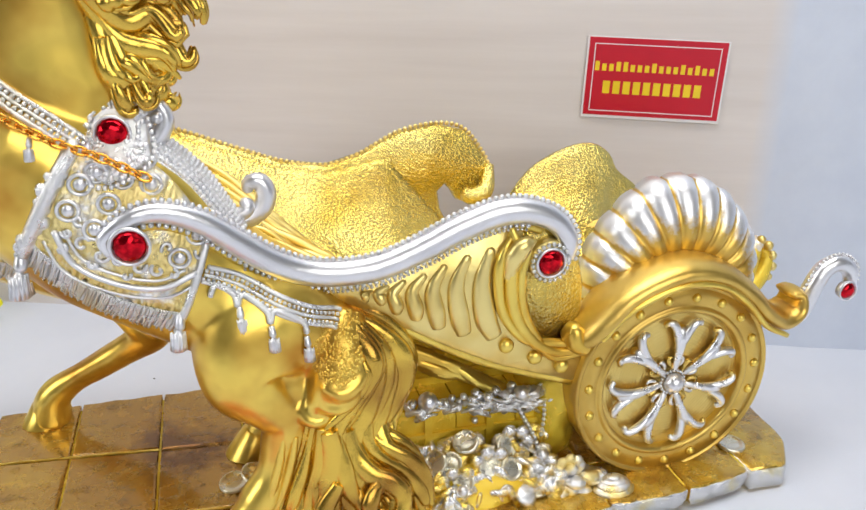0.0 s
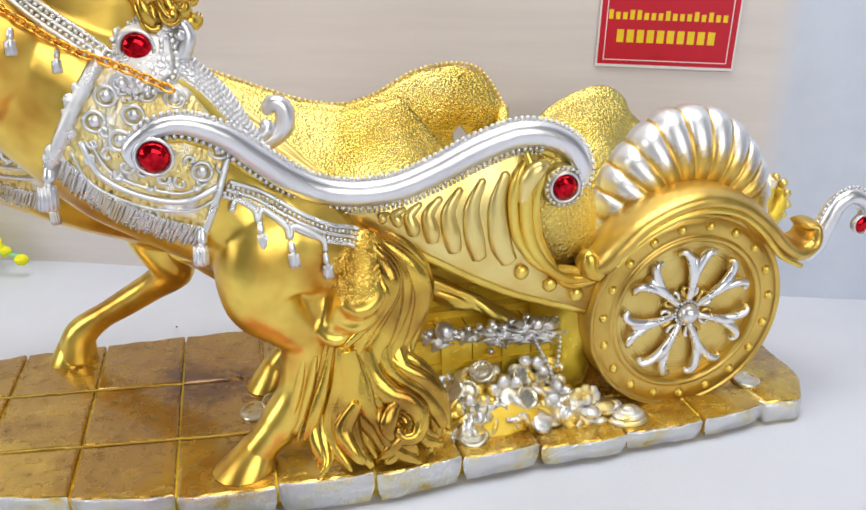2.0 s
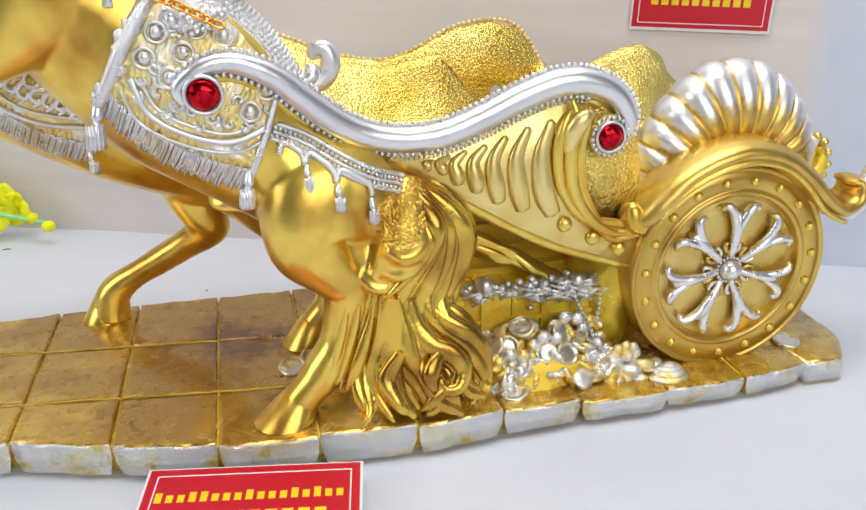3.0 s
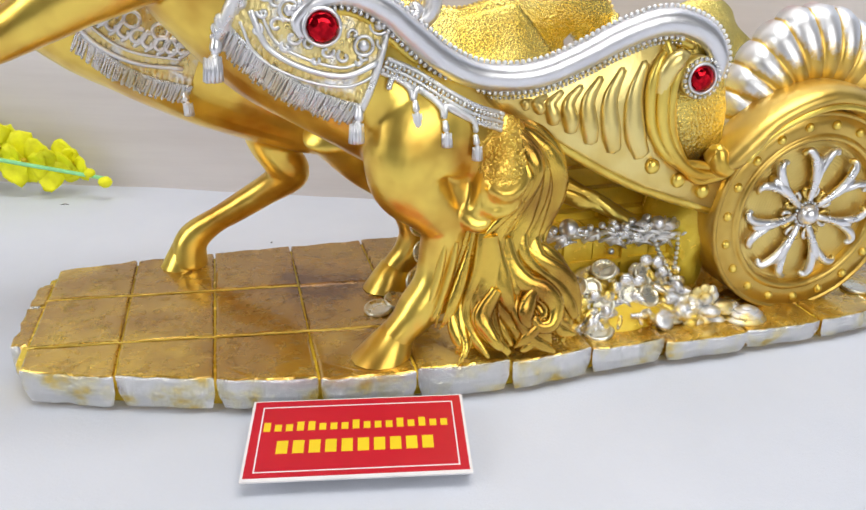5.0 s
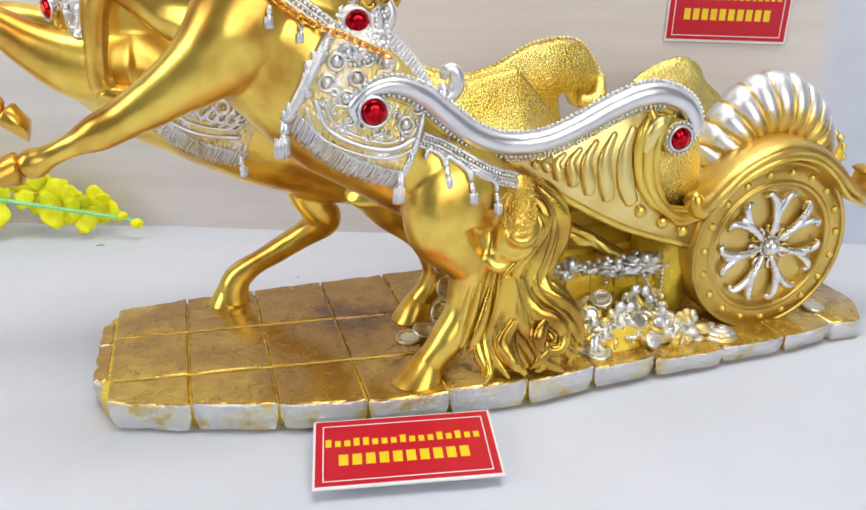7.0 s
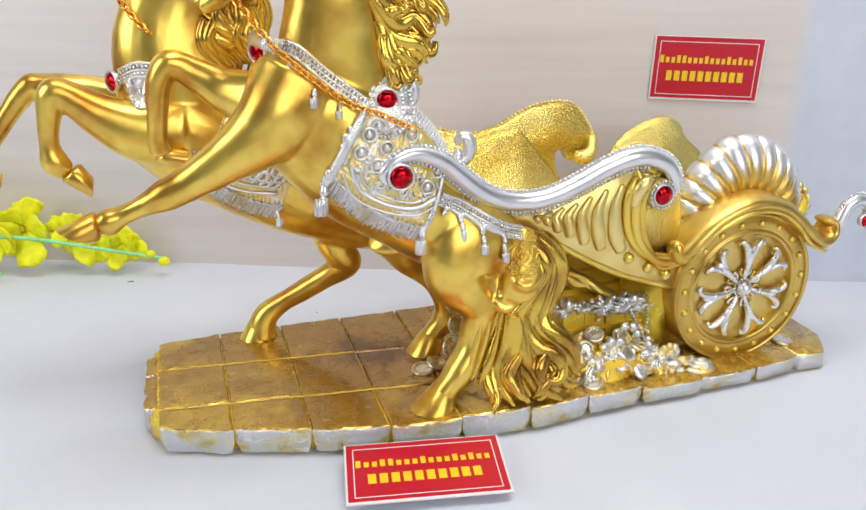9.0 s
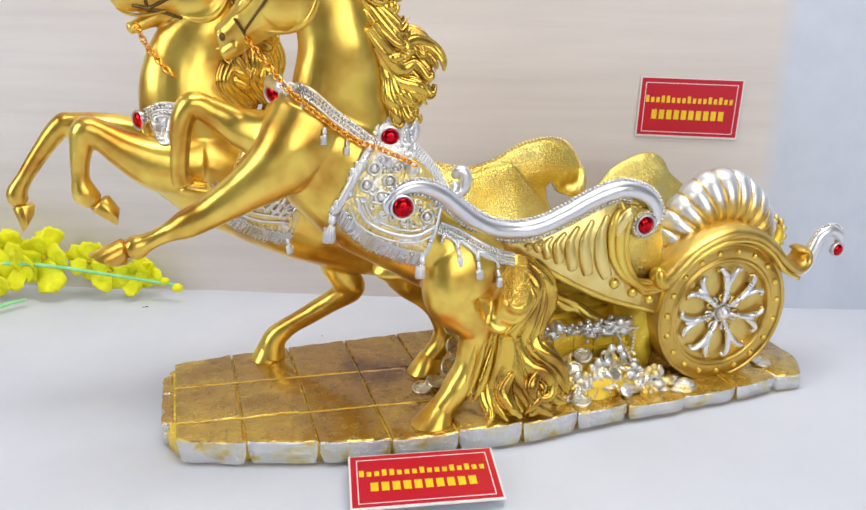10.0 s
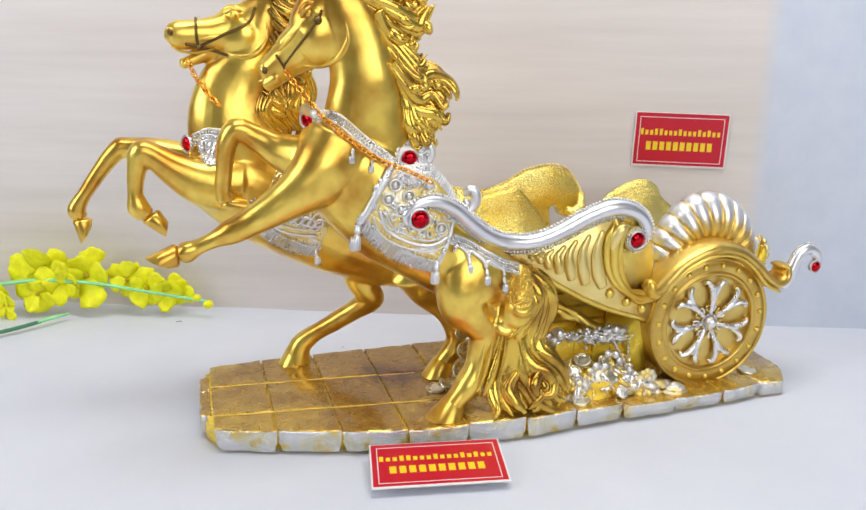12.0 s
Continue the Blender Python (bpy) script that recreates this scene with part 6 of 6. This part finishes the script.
bmesh.ops.create_icosphere(b, subdivisions=4, radius=1, matrix=Matrix.Translation((0.164, -0.016, 0.044)) @ Matrix.Diagonal((0.018, 0.030, 0.042, 1)))
for v in b.verts:
    v.co += v.normal * 0.006 * noise.noise(v.co * 45) + v.normal * 0.0015 * noise.noise(v.co * 190)
part("rock", b, CAST, FIG, "gold rock support beside the wheel")

COIN = None


def coin(p, rx, ry, r=1.0, parent=None):
    global COIN
    m = Matrix.Translation(p) @ Euler((radians(rx), radians(ry), 0)).to_matrix().to_4x4() @ Matrix.Scale(r, 4)
    if COIN is None:
        n = 24
        bb = bmesh.new()
        rows = [(0.0058, -0.0007), (0.0062, -0.0003), (0.0062, 0.0004), (0.0057, 0.0009), (0.0050, 0.0008), (0.0047, 0.0004), (0.0030, 0.0005)]
        rings = [[bb.verts.new((q * math.cos(a), q * math.sin(a), z)) for a in (2 * math.pi * j / n for j in range(n))] for q, z in rows]
        for a, c in zip(rings, rings[1:]):
            for j in range(n):
                bb.faces.new((a[j], a[(j + 1) % n], c[(j + 1) % n], c[j]))
        bb.faces.new(rings[-1])
        bb.faces.new(rings[0][::-1])
        COIN = part("coin", bb, COIN_PAINT, parent or FIG, "silver coin with a raised rim")
        COIN.matrix_basis = m
    else:
        tagged(again(COIN, m, parent or FIG), "silver coin with a raised rim")


# loose coins on the base, a stack behind the near leg
coin((-0.0108, -0.0215, 0.0195), 8, -5, 1.25)
coin((0.0000, -0.0190, 0.0215), 14, 10, 1.15)
coin((0.0185, -0.0120, 0.0450), 72, -14, 1.25)
coin((0.0140, -0.0150, 0.0290), 62, -14, 1.30)
coin((0.0150, -0.0100, 0.0600), 60, 24, 0.95)
coin((0.2660, -0.0520, 0.0136), 3, 2, 1.3)
# heap in front of the chest
for p, rx, ry, s in (((0.1185, -0.0560, 0.0290), 66, 4, 1.15), ((0.1285, -0.0500, 0.0370), 58, 34, 0.95), ((0.1415, -0.0610, 0.0190), 36, 10, 1.40), ((0.1070, -0.0470, 0.0405), 24, -14, 1.10), ((0.1120, -0.0620, 0.0215), 40, -14, 1.00),
                     ((0.1290, -0.0580, 0.0275), 52, 24, 1.05), ((0.0980, -0.0520, 0.0330), 62, -30, 0.90), ((0.0955, -0.0690, 0.0165), 12, -6, 1.25), ((0.0895, -0.0520, 0.0345), 30, -40, 1.00), ((0.1360, -0.0520, 0.0300), 70, 18, 0.85),
                     ((0.1020, -0.0600, 0.0265), 58, -36, 0.90), ((0.0880, -0.0600, 0.0255), 64, -58, 0.90), ((0.1230, -0.0620, 0.0205), 46, 8, 0.80)):
    coin(p, rx, ry, s)
b = bmesh.new()
bmesh.ops.create_icosphere(b, subdivisions=4, radius=1, matrix=Matrix.Translation((0.112, -0.044, 0.013)) @ Matrix.Diagonal((0.046, 0.026, 0.016, 1)))
for v in b.verts:
    v.co += v.normal * 0.003 * noise.noise(v.co * 80)
part("mound", b, CAST, FIG, "gold mound under the spilled treasure")
b = bmesh.new()
rnd = random.Random(12)
for i in range(150):
    x = rnd.uniform(0.078, 0.156)
    t = rnd.random()
    bmesh.ops.create_icosphere(b, subdivisions=2, radius=rnd.uniform(0.0034, 0.0068), matrix=Matrix.Translation((x, -0.038 - 0.030 * t, 0.0350 - 0.0185 * t + rnd.uniform(-0.004, 0.001))) @ Euler((rnd.random() * 3, rnd.random() * 3, 0)).to_matrix().to_4x4() @ Matrix.Diagonal((1, 1, 0.38, 1)))
for v in b.verts:
    v.co += v.normal * 0.0009 * noise.noise(v.co * 420)
for x, z, y in ((0.1185, 0.0290, -0.0585), (0.0985, 0.0245, -0.0640), (0.1330, 0.0350, -0.0510)):
    for k in range(7):
        a = 2 * math.pi * k / 7
        ball(b, Vector((x + 0.0086 * math.cos(a), y + 0.004, z + 0.0076 * math.sin(a))), 0.0042, 8, (1, 0.5, 1))
for k in range(14):
    x, t = rnd.uniform(0.080, 0.152), rnd.random()
    a = rnd.uniform(0, 3.14)
    q = Vector((x, -0.042 - 0.030 * t, 0.0360 - 0.0185 * t))
    strand(b, [q - Vector((0.005 * math.cos(a), 0, 0.004 * math.sin(a))), q + Vector((0, -0.003, 0.001)), q + Vector((0.006 * math.cos(a), -0.001, 0.005 * math.sin(a)))], 0.0026, 0.0016)
HEAP = part("jewel_heap", b, gilt("heap_paint", gold=(0.92, 0.70, 0.16), dark=(0.80, 0.54, 0.08), bump="cast", rough=(0.18, 0.32)), FIG, "heap of silver and gold jewels melted together")
silver_layer(HEAP, lambda co: 0.52 + 0.9 * noise.noise(co * 90))
b = bmesh.new()
for i in range(52):
    x = 0.080 + 0.072 * i / 51 + rnd.uniform(-0.002, 0.002)
    ball(b, Vector((x, -0.0335 + rnd.uniform(-0.003, 0.002), 0.0560 + rnd.uniform(-0.003, 0.004))), rnd.uniform(0.0016, 0.0032), 7)
for i in range(40):
    x = rnd.choice((0.090, 0.104, 0.118, 0.132, 0.146)) + rnd.gauss(0, 0.004)
    a = rnd.uniform(-0.5, 0.9)
    z = 0.0570 - 0.06 * (x - 0.08) - 0.0035 * abs(math.sin((x - 0.083) * 224)) + rnd.uniform(-0.003, 0.003)
    strand(b, [(x - 0.005 * math.cos(a), -0.034, z - 0.004 * math.sin(a)), (x, -0.0375, z + 0.001), (x + 0.006 * math.cos(a), -0.035, z + 0.005 * math.sin(a) - 0.002)], rnd.uniform(0.0010, 0.0019), 0.0006)
for i in range(18):
    a = rnd.uniform(0, math.pi)
    strand(b, [(0.1385, -0.036, 0.0575), (0.1385 + 0.008 * math.cos(a), -0.040, 0.0575 + 0.005 * math.sin(a) - 0.002), (0.1385 + 0.015 * math.cos(a), -0.037, 0.0560 + 0.007 * math.sin(a))], 0.0014, 0.0006)
JW = part("jewellery", b, SILVER_CAST, FIG, "silver necklaces spilling over the chest rim")
JW.matrix_basis = Matrix.Translation((0, -0.003, 0.0022))
b = bmesh.new()
beads(b, curve_pts([(0.1370, -0.0365, 0.0540), (0.1410, -0.0380, 0.0440), (0.1460, -0.0410, 0.0340), (0.1470, -0.0460, 0.0290)], 8), 0.0015, 0.0027)
beads(b, curve_pts([(0.1540, -0.0360, 0.0510), (0.1530, -0.0380, 0.0400), (0.1500, -0.0420, 0.0310)], 8), 0.0013, 0.0027)
part("bead_string", b, SILVER, JW)
for x, y, z, r in ((0.1385, -0.0395, 0.0600, 0.0040), (0.0890, -0.0350, 0.0600, 0.0052), (0.0990, -0.0660, 0.0255, 0.0030), (0.1480, -0.0500, 0.0270, 0.0032), (0.1150, -0.0345, 0.0440, 0.0018)):
    b = bmesh.new()
    ball(b, Vector((x, y, z)), r, 14)
    part("pearl", b, SILVER, JW, "silver pearl")
b = bmesh.new()
for i in range(8):
    a = 2 * math.pi * i / 8
    ball(b, Vector((0.1610 + 0.0058 * math.cos(a), -0.0600, 0.0235 + 0.0048 * math.sin(a))), 0.0036, 8, (1, 0.6, 1))
ball(b, Vector((0.1610, -0.0620, 0.0240)), 0.0036, 10)
for i in range(26):
    ball(b, Vector((rnd.uniform(0.150, 0.180), rnd.uniform(-0.066, -0.050), rnd.uniform(0.012, 0.0185))), rnd.uniform(0.0025, 0.0050), 8, (1.3, 1, 0.7))
for rr, z in ((0.0120, 0.0125), (0.0098, 0.0150), (0.0070, 0.0172), (0.0036, 0.0190)):
    ball(b, Vector((0.1830, -0.0680, z)), rr, 14, (1, 0.8, 0.26))
SHELLS = part("shell_cluster", b, CLOTH_PAINT, FIG, "silver and gold leaf cluster at the wheel's foot")
silver_layer(SHELLS, lambda co: 0.50 + 0.7 * noise.noise(co * 120))


# ---- cards ----
def card(name, w, h, m, label):
    e = new(name)
    tagged(e, label, "card", "red cards")
    e.matrix_world = m
    b = bmesh.new()
    box(b, (-w / 2, -h / 2, -0.0004), (w / 2, h / 2, 0.0004))
    part("card_stock", b, CARD_WHITE, e, smooth=False)
    b = bmesh.new()
    g = 0.0012
    box(b, (-w / 2 + g, -h / 2 + g * 1.6, 0.0004), (w / 2 - g, h / 2 - g * 0.6, 0.0006))
    part("red_print", b, CARD_RED, e, smooth=False)
    fx, fy, t = w / 2 - 0.0055, h / 2 - 0.0052, 0.0006
    for lo, hi in (((-fx, fy), (fx, fy + t)), ((-fx, -fy - t), (fx, -fy)), ((-fx - t, -fy - t), (-fx, fy + t)), ((fx, -fy - t), (fx + t, fy + t))):
        b = bmesh.new()
        box(b, (*lo, 0.0006), (*hi, 0.0007))
        part("border_line", b, CARD_WHITE, e, smooth=False)
    r = random.Random(2)
    for n, x0, x1, y0, hh, gap in ((17, -0.040, 0.040, 0.0046, 0.0062, 0.38), (10, -0.0335, 0.0335, -0.0104, 0.0084, 0.30)):
        x0, x1, y0, hh = x0 * w / 0.0925, x1 * w / 0.0925, y0 * h / 0.054, hh * h / 0.054
        st = (x1 - x0) / n
        for k in range(n):
            tall = hh * (1.0 if n == 10 or k == 0 else (1.0 if r.random() < 0.4 else 0.74))
            b = bmesh.new()
            box(b, (x0 + k * st, y0, 0.0006), (x0 + (k + 1 - gap) * st, y0 + tall, 0.00075))
            part("print_bar", b, CARD_YELLOW, e, smooth=False)
    return e


up = WALL_M @ Matrix.Translation((0.4787, -0.0016, 0.1940)) @ Matrix.Rotation(radians(90), 4, "X") @ Matrix.Rotation(radians(-1.6), 4, "Z")
card("red_card", 0.0928, 0.0545, up, "small red card with yellow print fixed to the board wall")
TL, TR, BL, BR = Vector((-0.1503, 0.2483, 0.0100)), Vector((-0.0568, 0.2548, 0.0100)), Vector((-0.1428, 0.1985, 0.0050)), Vector((-0.0488, 0.2075, 0.0050))
ex = (TR - TL + BR - BL).normalized()
ey = (TL - BL + TR - BR)
ey = (ey - ex * ey.dot(ex)).normalized()
ez = ex.cross(ey)
mid = (TL + TR + BL + BR) / 4
low = Matrix(((ex.x, ey.x, ez.x, mid.x), (ex.y, ey.y, ez.y, mid.y), (ex.z, ey.z, ez.z, mid.z), (0, 0, 0, 1)))
card("red_card", 0.0950, 0.0498, low, "small red card with yellow print propped against the figurine base")


# ---- artificial flower spray by the wall ----
def wall_pt(u, off, z):
    return WALL_A + WALL_D * u - WALL_N * off + Vector((0, 0, z))


SPRAY = new("flower_spray")
tagged(SPRAY, "artificial yellow orchid spray on a green stem lying by the wall", "flower")
line = [wall_pt(-0.330, 0.075, 0.010), wall_pt(-0.262, 0.060, 0.030), wall_pt(-0.200, 0.050, 0.040), wall_pt(-0.140, 0.042, 0.037), wall_pt(-0.080, 0.036, 0.027), wall_pt(-0.012, 0.034, 0.017)]
b = bmesh.new()
tube(b, [(*p, 0.0026 - 0.0002 * i) for i, p in enumerate(line)], 8, 6)
part("stem", b, STEM, SPRAY)
rnd = random.Random(17)


def blossom(p, size, turn):
    b = bmesh.new()
    for k in range(6):
        a = turn + 2 * math.pi * k / 6 + rnd.uniform(-0.3, 0.3)
        d = Vector((math.cos(a), rnd.uniform(-0.7, 0.2), math.sin(a))) * rnd.uniform(0.7, 1.2)
        s = Vector((-math.sin(a), rnd.uniform(-0.5, 0.5), math.cos(a)))
        wid = size * rnd.uniform(0.40, 0.58)
        rows = []
        for t, wf in ((0.05, 0.15), (0.25, 0.55), (0.48, 0.9), (0.68, 1.0), (0.86, 0.85), (1.0, 0.45)):
            c = p + d * (size * t)
            e = [rnd.uniform(0.75, 1.2) for i in range(2)]
            rows.append([b.verts.new(c + s * wid * wf * q + d * (size * rnd.uniform(-0.05, 0.05)) + Vector((0, size * rnd.uniform(-0.07, 0.03) * t, 0))) for q in (-e[0], -0.4, 0.4, e[1])])
        for q, r in zip(rows, rows[1:]):
            for j in range(3):
                b.faces.new((q[j], q[j + 1], r[j + 1], r[j]))
    ext = bmesh.ops.extrude_face_region(b, geom=b.faces[:])
    for v in [g for g in ext["geom"] if isinstance(g, bmesh.types.BMVert)]:
        v.co.y += 0.0004
    fl = part("blossom", b, PETAL, SPRAY)
    b = bmesh.new()
    ball(b, p + Vector((0, -size * 0.10, 0)), size * 0.10, 8, (1, 0.8, 1))
    part("flower_heart", b, PETAL_CORE, fl)


for u, off, z, s, a in ((-0.198, 0.050, 0.046, 0.030, 0.4), (-0.170, 0.056, 0.036, 0.024, 1.3), (-0.146, 0.046, 0.043, 0.029, 2.1), (-0.196, 0.060, 0.024, 0.022, 0.9), (-0.104, 0.040, 0.037, 0.021, 1.7), (-0.082, 0.042, 0.028, 0.024, 0.7),
                        (-0.056, 0.038, 0.024, 0.018, 1.2), (-0.044, 0.037, 0.024, 0.017, 2.4), (-0.248, 0.062, 0.022, 0.026, 1.9), (-0.280, 0.066, 0.034, 0.028, 0.6), (-0.228, 0.072, 0.012, 0.016, 2.8)):
    blossom(wall_pt(u, off - 0.014, max(z, s * 0.9)), s, a)
for u, z, r in ((-0.012, 0.014, 0.0052), (-0.024, 0.021, 0.0042)):
    b = bmesh.new()
    ball(b, wall_pt(u, 0.034, z), r, 10, (1.1, 1, 0.9))
    part("bud", b, PETAL, SPRAY)
b = bmesh.new()
tube(b, [(-0.575, 0.470, 0.0022, 0.0022), (-0.530, 0.501, 0.004, 0.0022), (-0.505, 0.525, 0.005, 0.0020)], 8, 6)
SP2 = tagged(part("green_twig", b, STEM_DARK), "bare dark green artificial twig lying on the cloth", "twig")
b = bmesh.new()
tube(b, [(-0.507, 0.523, 0.005, 0.0021), (-0.495, 0.536, 0.006, 0.002), (-0.484, 0.546, 0.006, 0.0012)], 8, 6)
part("stem_tip", b, STEM, SP2, "light green tip")

# ---- specks on the cloth ----
b = bmesh.new()
tube(b, [(-0.3670, 0.5335, 0.0005, 0.0003), (-0.3640, 0.5350, 0.0007, 0.0004), (-0.3610, 0.5346, 0.0005, 0.0003)], 6, 3)
tagged(part("lint_speck", b, LINT), "tiny dark thread of lint on the white cloth", "lint")
b = bmesh.new()
ball(b, Vector((-0.1845, 0.4596, 0.0004)), 0.0006, 7, (1.3, 1, 0.7))
tagged(part("lint_speck", b, LINT), "tiny dark grain of lint on the white cloth", "lint")
